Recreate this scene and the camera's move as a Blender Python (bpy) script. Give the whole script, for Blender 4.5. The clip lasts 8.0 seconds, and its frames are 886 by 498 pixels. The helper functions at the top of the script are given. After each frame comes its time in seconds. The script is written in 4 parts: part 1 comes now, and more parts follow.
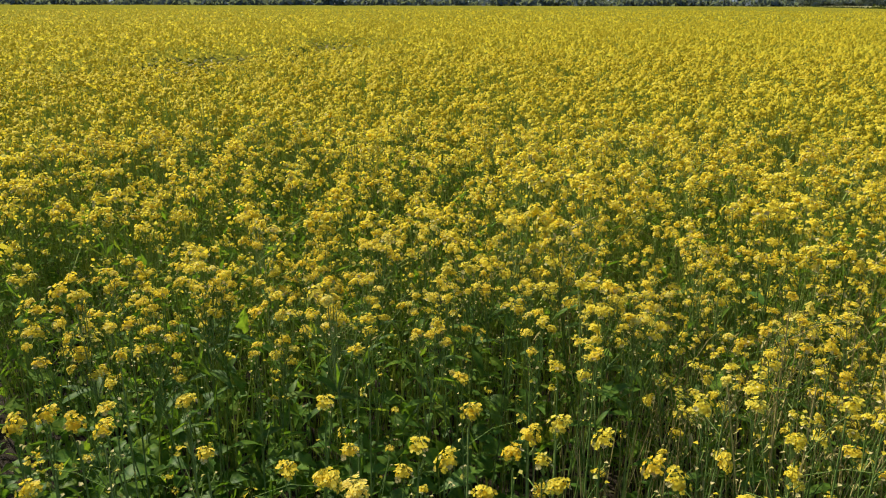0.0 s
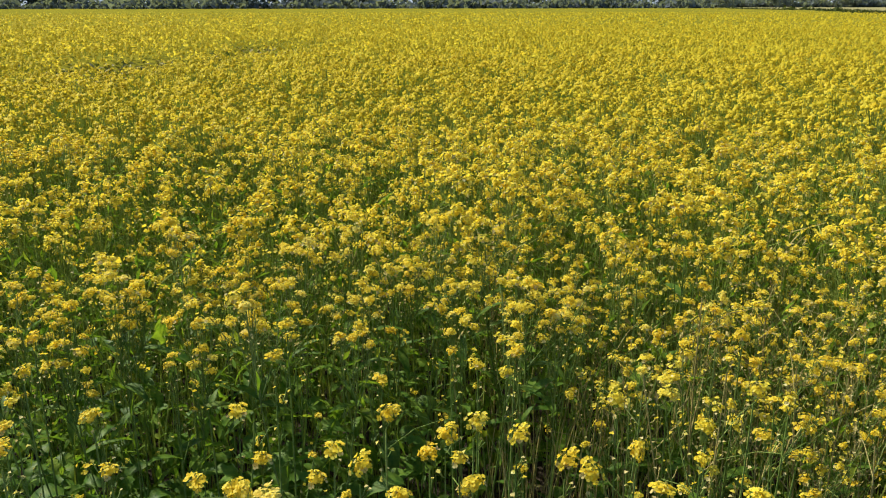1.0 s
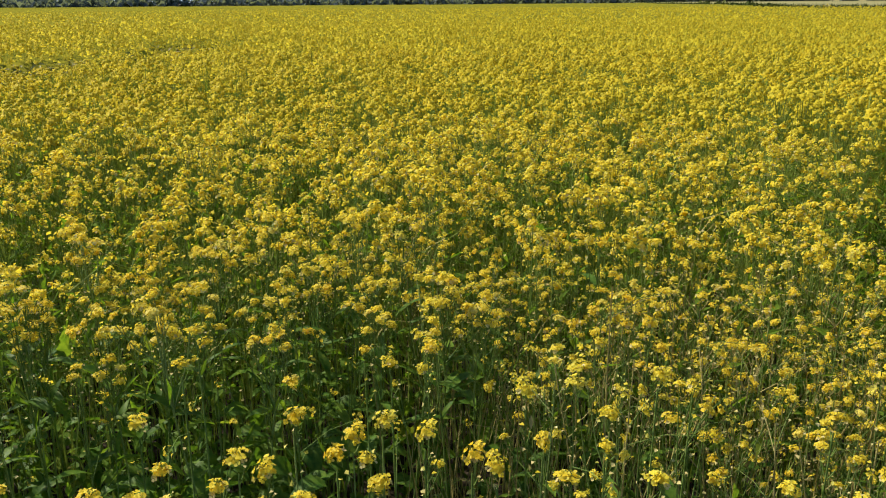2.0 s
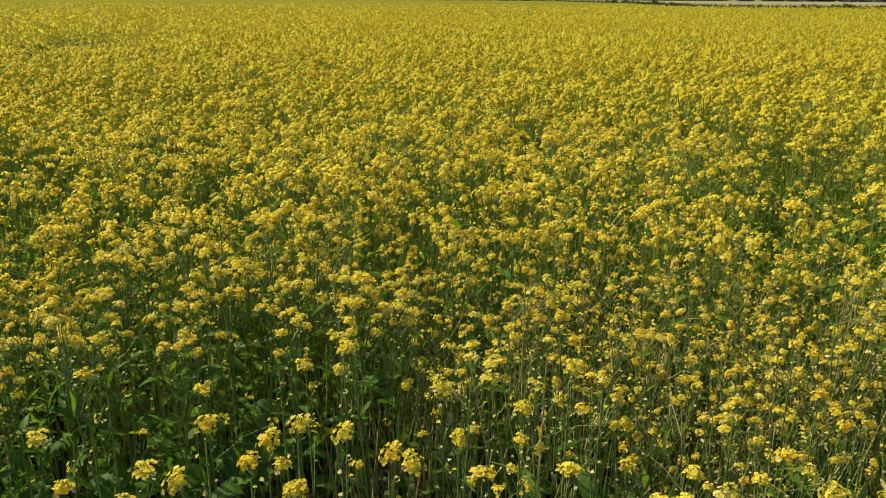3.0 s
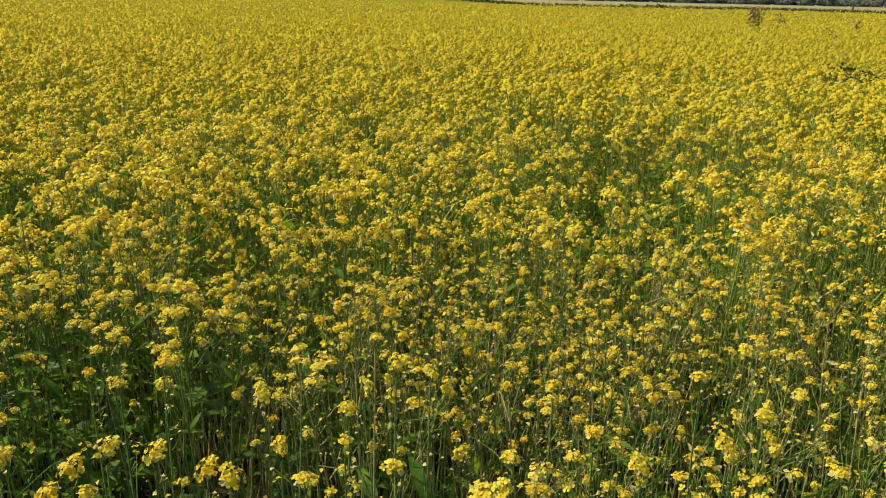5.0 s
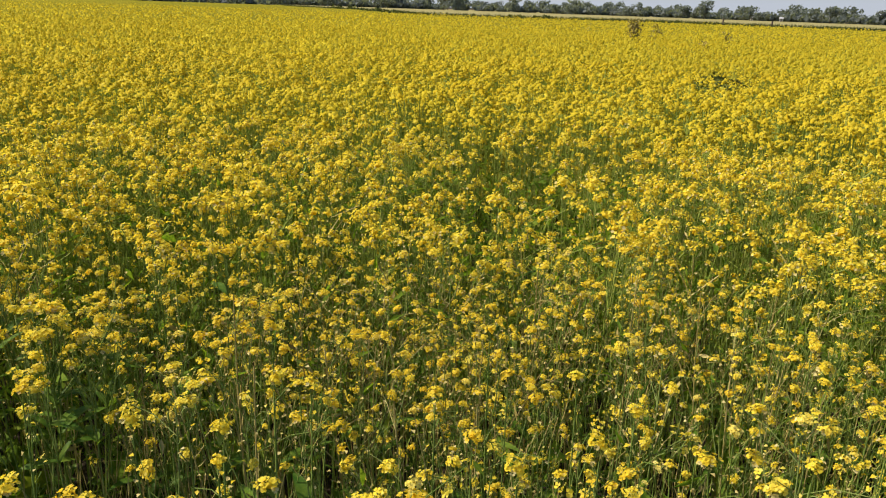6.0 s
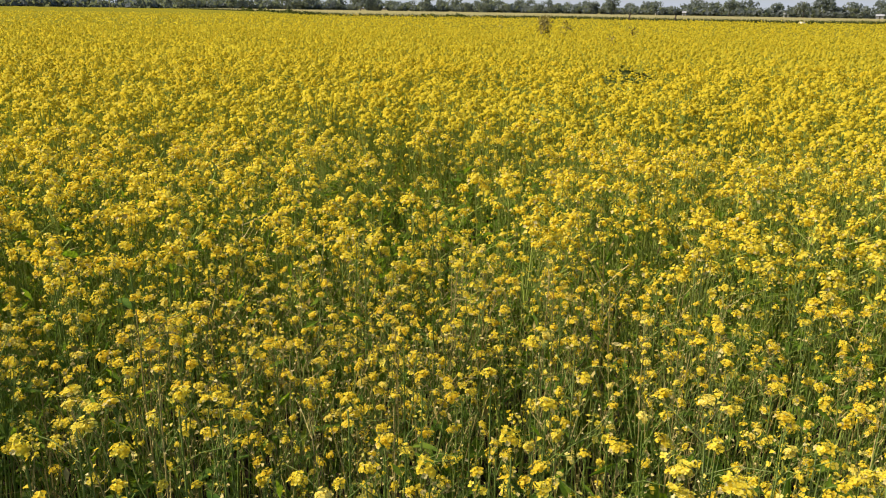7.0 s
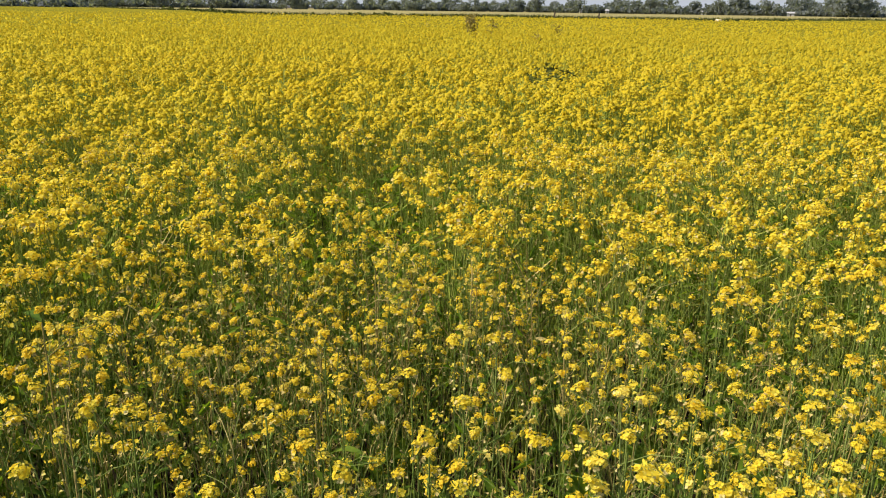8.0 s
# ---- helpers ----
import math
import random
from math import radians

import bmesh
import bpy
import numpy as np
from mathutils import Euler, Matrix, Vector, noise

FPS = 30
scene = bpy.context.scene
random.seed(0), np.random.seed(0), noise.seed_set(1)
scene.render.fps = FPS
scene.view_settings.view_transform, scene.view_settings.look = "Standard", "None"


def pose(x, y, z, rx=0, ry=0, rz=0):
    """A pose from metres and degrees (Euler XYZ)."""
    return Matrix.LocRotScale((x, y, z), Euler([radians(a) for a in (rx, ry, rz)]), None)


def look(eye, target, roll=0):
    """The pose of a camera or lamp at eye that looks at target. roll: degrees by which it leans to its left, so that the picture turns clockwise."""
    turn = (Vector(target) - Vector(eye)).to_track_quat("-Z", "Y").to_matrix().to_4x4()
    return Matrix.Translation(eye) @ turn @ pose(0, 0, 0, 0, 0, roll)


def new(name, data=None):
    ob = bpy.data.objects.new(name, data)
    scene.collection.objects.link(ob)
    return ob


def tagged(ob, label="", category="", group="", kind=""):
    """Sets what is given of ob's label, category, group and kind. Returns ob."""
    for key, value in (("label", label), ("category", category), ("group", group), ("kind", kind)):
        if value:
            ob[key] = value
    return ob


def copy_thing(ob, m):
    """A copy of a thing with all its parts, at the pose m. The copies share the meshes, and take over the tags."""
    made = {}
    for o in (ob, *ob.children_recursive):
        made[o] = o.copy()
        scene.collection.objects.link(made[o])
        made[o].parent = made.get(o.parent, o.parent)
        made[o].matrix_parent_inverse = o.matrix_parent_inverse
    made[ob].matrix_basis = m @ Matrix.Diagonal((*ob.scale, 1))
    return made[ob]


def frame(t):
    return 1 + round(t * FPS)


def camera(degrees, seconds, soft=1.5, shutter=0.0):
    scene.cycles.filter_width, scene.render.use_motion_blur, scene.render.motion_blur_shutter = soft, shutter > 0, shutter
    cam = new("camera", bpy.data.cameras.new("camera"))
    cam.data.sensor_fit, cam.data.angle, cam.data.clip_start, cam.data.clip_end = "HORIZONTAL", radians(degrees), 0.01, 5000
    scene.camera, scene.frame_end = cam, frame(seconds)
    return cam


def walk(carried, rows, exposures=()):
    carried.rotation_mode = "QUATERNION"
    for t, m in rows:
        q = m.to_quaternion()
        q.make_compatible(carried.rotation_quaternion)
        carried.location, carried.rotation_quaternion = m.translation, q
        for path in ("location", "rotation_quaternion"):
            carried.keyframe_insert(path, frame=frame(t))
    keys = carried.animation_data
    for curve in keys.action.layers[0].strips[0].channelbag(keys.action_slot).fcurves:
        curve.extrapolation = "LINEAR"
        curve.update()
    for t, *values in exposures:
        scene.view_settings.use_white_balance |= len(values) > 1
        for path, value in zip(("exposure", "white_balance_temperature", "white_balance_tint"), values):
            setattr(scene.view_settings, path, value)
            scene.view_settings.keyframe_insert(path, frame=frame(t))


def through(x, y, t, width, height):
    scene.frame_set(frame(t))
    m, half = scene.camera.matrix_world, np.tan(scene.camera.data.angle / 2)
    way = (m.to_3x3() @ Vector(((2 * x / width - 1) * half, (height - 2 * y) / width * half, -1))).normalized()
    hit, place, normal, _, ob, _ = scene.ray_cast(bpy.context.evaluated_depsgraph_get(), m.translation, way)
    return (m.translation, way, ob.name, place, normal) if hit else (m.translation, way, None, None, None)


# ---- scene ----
cam = camera(59.7, 8.0, soft=1.14)
PATH = [
    (0, (0.835, 0.221, 1.661), (0.605, 2.111, 1.051), 0.1),
    (0.5, (0.844, 0.228, 1.659), (0.689, 2.128, 1.055), 0.1),
    (1, (0.868, 0.232, 1.653), (0.806, 2.138, 1.049), -0.1),
    (1.5, (0.874, 0.236, 1.655), (0.927, 2.138, 1.04), 0.2),
    (1.7, (0.899, 0.237, 1.651), (0.969, 2.139, 1.037), -0.1),
    (2.8, (0.921, 0.241, 1.652), (1.202, 2.123, 1.036), 0.0),
    (3, (0.921, 0.239, 1.656), (1.24, 2.112, 1.034), 0.3),
    (3.5, (0.936, 0.241, 1.654), (1.345, 2.096, 1.027), 0.5),
    (4, (0.947, 0.245, 1.652), (1.44, 2.077, 1.021), 0.4),
    (4.5, (0.956, 0.239, 1.654), (1.529, 2.048, 1.022), 0.3),
    (5, (0.968, 0.233, 1.659), (1.663, 2.001, 1.033), 1.2),
    (5.2, (0.976, 0.23, 1.659), (1.729, 1.976, 1.039), 1.5),
    (6.3, (1.01, 0.219, 1.658), (1.999, 1.852, 1.062), 1.7),
    (6.5, (1.015, 0.216, 1.662), (2.038, 1.827, 1.066), 1.4),
    (7, (1.034, 0.214, 1.66), (2.134, 1.775, 1.065), 0.9),
    (7.5, (1.05, 0.208, 1.659), (2.221, 1.717, 1.066), 0.7),
    (8, (1.062, 0.199, 1.662), (2.296, 1.655, 1.066), 0.8),
]
walk(cam, [(t, look(eye, target, roll)) for t, eye, target, roll in PATH],
     exposures=[(0, 0.54, 6400, 6), (0.5, 0.56, 6400, 6), (1.0, 0.63, 6450, 6), (1.5, 0.57, 6450, 6), (3.0, 0.44, 6500, 7), (3.5, 0.47, 6500, 7), (5.2, 0.45, 6700, 10), (6.5, 0.56, 7000, 13), (8, 0.56, 7000, 13)])

# ---------------------------------------------------------------- world, sun
SUN_AZ, SUN_EL = -50.0, 43.0          # compass angle from +y towards +x, height


def make_world():
    w = bpy.data.worlds.new("sky")
    scene.world = w
    w.use_nodes = True
    nt = w.node_tree
    nt.nodes.clear()
    sky = nt.nodes.new("ShaderNodeTexSky")
    sky.sky_type = "NISHITA"
    sky.sun_disc = False
    sky.sun_elevation = radians(SUN_EL)
    sky.sun_rotation = radians(SUN_AZ)
    sky.air_density, sky.dust_density, sky.ozone_density = 1.0, 1.2, 2.0
    bg = nt.nodes.new("ShaderNodeBackground")
    bg.inputs["Strength"].default_value = 0.11
    out = nt.nodes.new("ShaderNodeOutputWorld")
    nt.links.new(sky.outputs[0], bg.inputs[0])
    nt.links.new(bg.outputs[0], out.inputs[0])


make_world()
sun_data = bpy.data.lights.new("sun", "SUN")
sun_data.energy, sun_data.angle, sun_data.color = 5.0, radians(0.53), (1.0, 0.91, 0.76)
sun = new("sun", sun_data)
_a, _e = radians(SUN_AZ), radians(SUN_EL)
sun.matrix_basis = look((30 * math.sin(_a) * math.cos(_e), 30 * math.cos(_a) * math.cos(_e), 30 * math.sin(_e)), (0, 0, 0))


def build_backdrop():
    """The pale hazy sky that closes the horizon, far beyond the last trees."""
    mat = bpy.data.materials.new("hazy_sky")
    mat.use_nodes = True
    nt = mat.node_tree
    nt.nodes.clear()
    em, out = nt.nodes.new("ShaderNodeEmission"), nt.nodes.new("ShaderNodeOutputMaterial")
    em.inputs[0].default_value, em.inputs[1].default_value = (0.34, 0.39, 0.465, 1), 1.0
    nt.links.new(em.outputs[0], out.inputs[0])
    seg, r, v, f = 96, 3300.0, [], []
    for k in range(seg):
        a = 2 * math.pi * k / seg
        v += [(r * math.cos(a), r * math.sin(a), -10.0), (r * math.cos(a), r * math.sin(a), 190.0)]
        n = (2 * k + 2) % (2 * seg)
        f.append((2 * k, n, n + 1, 2 * k + 1))
    me = bpy.data.meshes.new("backdrop")
    me.from_pydata(v, [], f)
    me.materials.append(mat)
    tagged(new("backdrop", me), "pale hazy sky at the horizon", "sky", kind="structure")


build_backdrop()


# ---------------------------------------------------------------- materials
class Nodes:
    """A small wrapper to write node materials briefly."""

    def __init__(self, name):
        self.mat = bpy.data.materials.new(name)
        self.mat.use_nodes = True
        self.t = self.mat.node_tree
        self.t.nodes.clear()
        self.out = self.t.nodes.new("ShaderNodeOutputMaterial")

    def add(self, kind, **props):
        n = self.t.nodes.new(kind)
        for k, v in props.items():
            if k in n.inputs:
                n.inputs[k].default_value = v
        return n

    def link(self, a, b):
        self.t.links.new(a, b)

    def noise(self, scale, detail=3.0, coord="Object", rough=0.55):
        tc = self.t.nodes.new("ShaderNodeTexCoord")
        n = self.add("ShaderNodeTexNoise", Scale=scale, Detail=detail, Roughness=rough)
        self.link(tc.outputs[coord], n.inputs["Vector"])
        return n.outputs["Fac"]

    def world_noise(self, scale, detail=3.0, rough=0.55):
        g = self.t.nodes.new("ShaderNodeNewGeometry")
        n = self.add("ShaderNodeTexNoise", Scale=scale, Detail=detail, Roughness=rough)
        self.link(g.outputs["Position"], n.inputs["Vector"])
        return n.outputs["Fac"]

    def ramp(self, fac, stops):
        r = self.t.nodes.new("ShaderNodeValToRGB")
        el = r.color_ramp.elements
        while len(el) < len(stops):
            el.new(0.5)
        for e, (p, c) in zip(el, stops):
            e.position, e.color = p, (*c, 1)
        self.link(fac, r.inputs[0])
        return r.outputs[0]

    def mix(self, fac, a, b, how="MIX"):
        m = self.t.nodes.new("ShaderNodeMix")
        m.data_type, m.blend_type = "RGBA", how
        for v, i in ((fac, 0), (a, 6), (b, 7)):
            if isinstance(v, (int, float)):
                m.inputs[i].default_value = v
            elif isinstance(v, tuple):
                m.inputs[i].default_value = (*v, 1)
            else:
                self.link(v, m.inputs[i])
        return m.outputs[2]

    def varied(self, island):
        if island:
            return self.t.nodes.new("ShaderNodeNewGeometry").outputs["Random Per Island"]
        return self.t.nodes.new("ShaderNodeObjectInfo").outputs["Random"]

    def bump(self, fac, strength, dist):
        b = self.add("ShaderNodeBump", Strength=strength, Distance=dist)
        self.link(fac, b.inputs["Height"])
        return b.outputs[0]

    def finish(self, color, rough, through=0.0, through_tint=(1, 1, 1), spec=0.4, normal=None):
        p = self.add("ShaderNodeBsdfPrincipled", Roughness=rough)
        p.inputs["Specular IOR Level"].default_value = spec
        if isinstance(color, tuple):
            p.inputs["Base Color"].default_value = (*color, 1)
        else:
            self.link(color, p.inputs["Base Color"])
        if normal is not None:
            self.link(normal, p.inputs["Normal"])
        if through:
            tr = self.t.nodes.new("ShaderNodeBsdfTranslucent")
            if isinstance(color, tuple):
                tr.inputs[0].default_value = (*color, 1)
            else:
                self.link(self.mix(1.0, color, through_tint, "MULTIPLY"), tr.inputs[0])
            ms = self.t.nodes.new("ShaderNodeMixShader")
            ms.inputs[0].default_value = through
            self.link(p.outputs[0], ms.inputs[1])
            self.link(tr.outputs[0], ms.inputs[2])
            self.link(ms.outputs[0], self.out.inputs[0])
        else:
            self.link(p.outputs[0], self.out.inputs[0])
        return self.mat


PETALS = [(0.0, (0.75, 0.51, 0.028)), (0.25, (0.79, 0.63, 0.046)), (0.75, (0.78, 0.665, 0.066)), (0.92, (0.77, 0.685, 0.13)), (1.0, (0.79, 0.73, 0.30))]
# farther petals: buds averaged in, and self-shade between flowers put into the darker colour
CLUSTERS_SHADED = [(0.0, (0.60, 0.465, 0.030)), (0.4, (0.65, 0.545, 0.042)), (0.8, (0.65, 0.57, 0.058)), (1.0, (0.65, 0.59, 0.12))]
TOPS_SHADED = [(0.0, (0.54, 0.42, 0.030)), (0.5, (0.57, 0.485, 0.040)), (1.0, (0.58, 0.515, 0.060))]


def petal_material(name, stops, through, spec):
    n = Nodes(name)
    a = n.mix(0.45, n.ramp(n.varied(True), stops), n.ramp(n.varied(False), stops))
    b = n.mix(n.ramp(n.world_noise(1.3, 2), [(0.35, (0, 0, 0)), (0.7, (1, 1, 1))]), a, n.mix(1.0, a, (1.0, 0.94, 0.8), "MULTIPLY"))
    return n.finish(b, 0.6, through, (1.0, 0.97, 0.8), spec)


def green_material(name, island, stops, rough, through, spec):
    n = Nodes(name)
    a = n.ramp(n.varied(island), stops)
    b = n.mix(0.5, a, n.ramp(n.world_noise(60, 3), [(0.3, stops[0][1]), (0.7, stops[-1][1])]))
    return n.finish(b, rough, through, (1.0, 1.0, 0.42), spec)


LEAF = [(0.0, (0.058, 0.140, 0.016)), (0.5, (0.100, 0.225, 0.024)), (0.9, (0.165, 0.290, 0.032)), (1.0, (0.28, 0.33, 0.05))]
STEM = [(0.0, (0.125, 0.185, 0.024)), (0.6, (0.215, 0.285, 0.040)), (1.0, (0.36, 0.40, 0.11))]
DRY = [(0.0, (0.18, 0.14, 0.036)), (0.6, (0.30, 0.25, 0.065)), (1.0, (0.42, 0.36, 0.14))]
BUD = [(0.0, (0.20, 0.24, 0.03)), (0.5, (0.36, 0.34, 0.04)), (1.0, (0.50, 0.42, 0.05))]
M_PETAL, M_CLUSTER, M_TOPS = petal_material("petal", PETALS, 0.48, 0.12), petal_material("petal_cluster_shaded", CLUSTERS_SHADED, 0.50, 0.05), petal_material("petal_top_shaded", TOPS_SHADED, 0.58, 0.02)
WITHER = [(0.0, (0.36, 0.28, 0.09)), (0.5, (0.58, 0.49, 0.17)), (1.0, (0.68, 0.61, 0.30))]
M_WITHER = green_material("withered_petal", False, WITHER, 0.7, 0.3, 0.1)
M_WITHER_S = green_material("withered_petal_many", True, WITHER, 0.7, 0.3, 0.1)
# darker copy of LEAF: shade at the crop's near edge put into the colour
LEAF_NEAR_SHADED = [(0.0, (0.034, 0.100, 0.014)), (0.5, (0.062, 0.165, 0.020)), (0.9, (0.110, 0.225, 0.026)), (1.0, (0.22, 0.29, 0.04))]
M_LEAF = green_material("leaf_green_shaded", False, LEAF_NEAR_SHADED, 0.5, 0.5, 0.1)
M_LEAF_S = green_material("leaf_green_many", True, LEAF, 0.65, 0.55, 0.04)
# darker copy of STEM, with the shade on near stalks in its colour
STEM_NEAR_SHADED = [(0.0, (0.075, 0.135, 0.020)), (0.6, (0.135, 0.215, 0.032)), (1.0, (0.29, 0.35, 0.11))]
M_STEM = green_material("stem_green_shaded", False, STEM_NEAR_SHADED, 0.7, 0.15, 0.06)
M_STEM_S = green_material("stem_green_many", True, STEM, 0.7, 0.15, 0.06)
M_DRY = green_material("stem_dry", False, DRY, 0.7, 0.0, 0.2)
M_DRY_S = green_material("stem_dry_many", True, DRY, 0.7, 0.0, 0.2)
M_BUD = green_material("bud", False, BUD, 0.5, 0.15, 0.3)
M_BUD_S = green_material("bud_many", True, BUD, 0.5, 0.15, 0.3)
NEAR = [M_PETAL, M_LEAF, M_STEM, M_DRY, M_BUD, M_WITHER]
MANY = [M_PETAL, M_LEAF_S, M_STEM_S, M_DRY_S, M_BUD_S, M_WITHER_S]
# petals darken from MANY to MID to FAR, self-shade included in the tone
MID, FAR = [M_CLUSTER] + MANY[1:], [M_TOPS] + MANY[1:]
PETAL, LEAFM, STEMM, DRYM, BUDM, WITHERM = range(6)


def soil_material():
    n = Nodes("soil")
    c = n.ramp(n.world_noise(3.0, 8, 0.7), [(0.3, (0.020, 0.015, 0.010)), (0.55, (0.040, 0.030, 0.019)), (0.8, (0.085, 0.065, 0.042))])
    return n.finish(c, 0.95, spec=0.15, normal=n.bump(n.world_noise(40, 8, 0.7), 0.8, 0.03))


def canopy_material():
    n = Nodes("canopy")
    fine = n.ramp(n.world_noise(9.0, 4, 0.7), [(0.34, (0.10, 0.10, 0.014)), (0.54, (0.23, 0.20, 0.022)), (0.72, (0.42, 0.34, 0.03))])
    wide = n.ramp(n.world_noise(0.06, 4), [(0.35, (0.80, 0.86, 0.9)), (0.65, (1, 1, 1))])
    return n.finish(n.mix(1.0, fine, wide, "MULTIPLY"), 1.0, spec=0.0)


def straw_material():
    n = Nodes("stubble")
    c = n.ramp(n.world_noise(0.15, 5), [(0.3, (0.20, 0.19, 0.08)), (0.6, (0.28, 0.25, 0.12)), (0.8, (0.19, 0.21, 0.08))])
    return n.finish(c, 1.0, spec=0.0)


def plain_material(name, a, b, scale, rough=0.8):
    n = Nodes(name)
    return n.finish(n.ramp(n.world_noise(scale, 5), [(0.35, a), (0.65, b)]), rough, spec=0.15)


M_SOIL, M_CANOPY, M_STRAW = soil_material(), canopy_material(), straw_material()
# distance haze is put into the leaf colour: paler and bluer than foliage
M_TREE_HAZED = green_material("tree_leaf_hazed", True, [(0.0, (0.15, 0.175, 0.185)), (0.6, (0.175, 0.205, 0.21)), (1.0, (0.20, 0.23, 0.23))], 0.9, 0.5, 0.0)
M_BARK = plain_material("bark", (0.08, 0.065, 0.05), (0.14, 0.12, 0.09), 3)
M_GRASS = green_material("grass", True, [(0.0, (0.035, 0.06, 0.015)), (0.6, (0.065, 0.095, 0.018)), (1.0, (0.15, 0.14, 0.04))], 0.8, 0.2, 0.05)
M_WALL = plain_material("limewash", (0.42, 0.42, 0.41), (0.55, 0.55, 0.54), 0.8)
M_TIN = plain_material("tin_roof", (0.30, 0.31, 0.33), (0.42, 0.43, 0.45), 0.6, 0.5)
M_SHEET = plain_material("pale_sheet", (0.48, 0.44, 0.36), (0.64, 0.60, 0.50), 3)
M_WOOD = plain_material("old_wood", (0.07, 0.055, 0.04), (0.13, 0.10, 0.07), 12)


# ---------------------------------------------------------------- geometry helpers
class Geo:
    """Triangles with a material number each."""

    def __init__(self):
        self.v, self.f, self.m, self.n = [], [], [], 0

    def add(self, verts, tris, mat):
        verts, tris = np.asarray(verts, float).reshape(-1, 3), np.asarray(tris, int).reshape(-1, 3)
        self.v.append(verts)
        self.f.append(tris + self.n)
        self.m.append(np.full(len(tris), mat))
        self.n += len(verts)

    def put(self, other, m):
        v, f, mt = other.arrays()
        m = np.array(m)
        self.v.append(v @ m[:3, :3].T + m[:3, 3])
        self.f.append(f + self.n)
        self.m.append(mt)
        self.n += len(v)

    def arrays(self):
        if not self.v:
            return np.zeros((0, 3)), np.zeros((0, 3), int), np.zeros(0, int)
        return np.concatenate(self.v), np.concatenate(self.f), np.concatenate(self.m)

    def mesh(self, name, mats, smooth=False):
        return mesh_of(name, *self.arrays(), mats, smooth)


def mesh_of(name, v, f, m, mats, smooth=False):
    me = bpy.data.meshes.new(name)
    used = sorted(set(int(i) for i in np.unique(m))) if len(m) else []
    for i in used:
        me.materials.append(mats[i])
    lut = np.zeros(len(mats), int)
    for k, i in enumerate(used):
        lut[i] = k
    me.vertices.add(len(v))
    me.vertices.foreach_set("co", np.ascontiguousarray(v, np.float32).ravel())
    me.loops.add(3 * len(f))
    me.loops.foreach_set("vertex_index", np.ascontiguousarray(f, np.int32).ravel())
    me.polygons.add(len(f))
    me.polygons.foreach_set("loop_start", np.arange(0, 3 * len(f), 3, dtype=np.int32))
    me.polygons.foreach_set("material_index", lut[m].astype(np.int32))
    me.polygons.foreach_set("use_smooth", np.full(len(f), smooth))
    me.update(calc_edges=True)
    return me


class Scatter:
    """Many placed copies of triangle templates, joined into one mesh."""

    def __init__(self):
        self.v, self.f, self.m, self.n = [], [], [], 0

    def put(self, geo, pos, rot, scale):
        """pos (K,3), rot (K,3,3), scale (K,) or (K,3)."""
        if not len(pos):
            return
        v, f, m = geo.arrays()
        scale = np.asarray(scale, float)
        if scale.ndim == 1:
            scale = np.repeat(scale[:, None], 3, 1)
        big = np.einsum("kij,nj->kni", rot * scale[:, None, :], v) + pos[:, None, :]
        k, nv = len(pos), len(v)
        self.v.append(big.reshape(-1, 3))
        self.f.append((f[None] + (np.arange(k) * nv)[:, None, None]).reshape(-1, 3) + self.n)
        self.m.append(np.tile(m, k))
        self.n += k * nv

    def mesh(self, name, mats, smooth=False):
        return mesh_of(name, np.concatenate(self.v), np.concatenate(self.f), np.concatenate(self.m), mats, smooth)


def turns(rng, k, lean=0.15):
    """k rotation matrices: any turn about z, after a small lean."""
    a, b, c = rng.uniform(0, 2 * np.pi, k), rng.normal(0, lean, k), rng.normal(0, lean, k)
    z, o = np.zeros(k), np.ones(k)
    rz = np.stack([np.cos(a), -np.sin(a), z, np.sin(a), np.cos(a), z, z, z, o], 1).reshape(-1, 3, 3)
    rx = np.stack([o, z, z, z, np.cos(b), -np.sin(b), z, np.sin(b), np.cos(b)], 1).reshape(-1, 3, 3)
    ry = np.stack([np.cos(c), z, np.sin(c), z, o, z, -np.sin(c), z, np.cos(c)], 1).reshape(-1, 3, 3)
    return rx @ ry @ rz


def tube(g, pts, r0, r1, sides, mat):
    pts = np.asarray(pts, float)
    n = len(pts)
    v = []
    for i, p in enumerate(pts):
        d = pts[min(i + 1, n - 1)] - pts[max(i - 1, 0)]
        d = d / (np.linalg.norm(d) + 1e-9)
        a = np.cross(d, (0.31, 0.95, 0.05))
        a /= np.linalg.norm(a)
        b = np.cross(d, a)
        r = r0 + (r1 - r0) * i / (n - 1)
        for k in range(sides):
            t = 2 * math.pi * k / sides
            v.append(p + r * (math.cos(t) * a + math.sin(t) * b))
    f = []
    for i in range(n - 1):
        for k in range(sides):
            p, q = i * sides + k, i * sides + (k + 1) % sides
            f += [(p, q, q + sides), (p, q + sides, p + sides)]
    g.add(v, f, mat)


def frame_of(normal, spin=0.0):
    z = np.asarray(normal, float)
    z = z / np.linalg.norm(z)
    x = np.cross((0.2, 0.97, 0.1), z)
    x /= np.linalg.norm(x)
    y = np.cross(z, x)
    c, s = math.cos(spin), math.sin(spin)
    return np.stack([c * x + s * y, -s * x + c * y, z], 1)


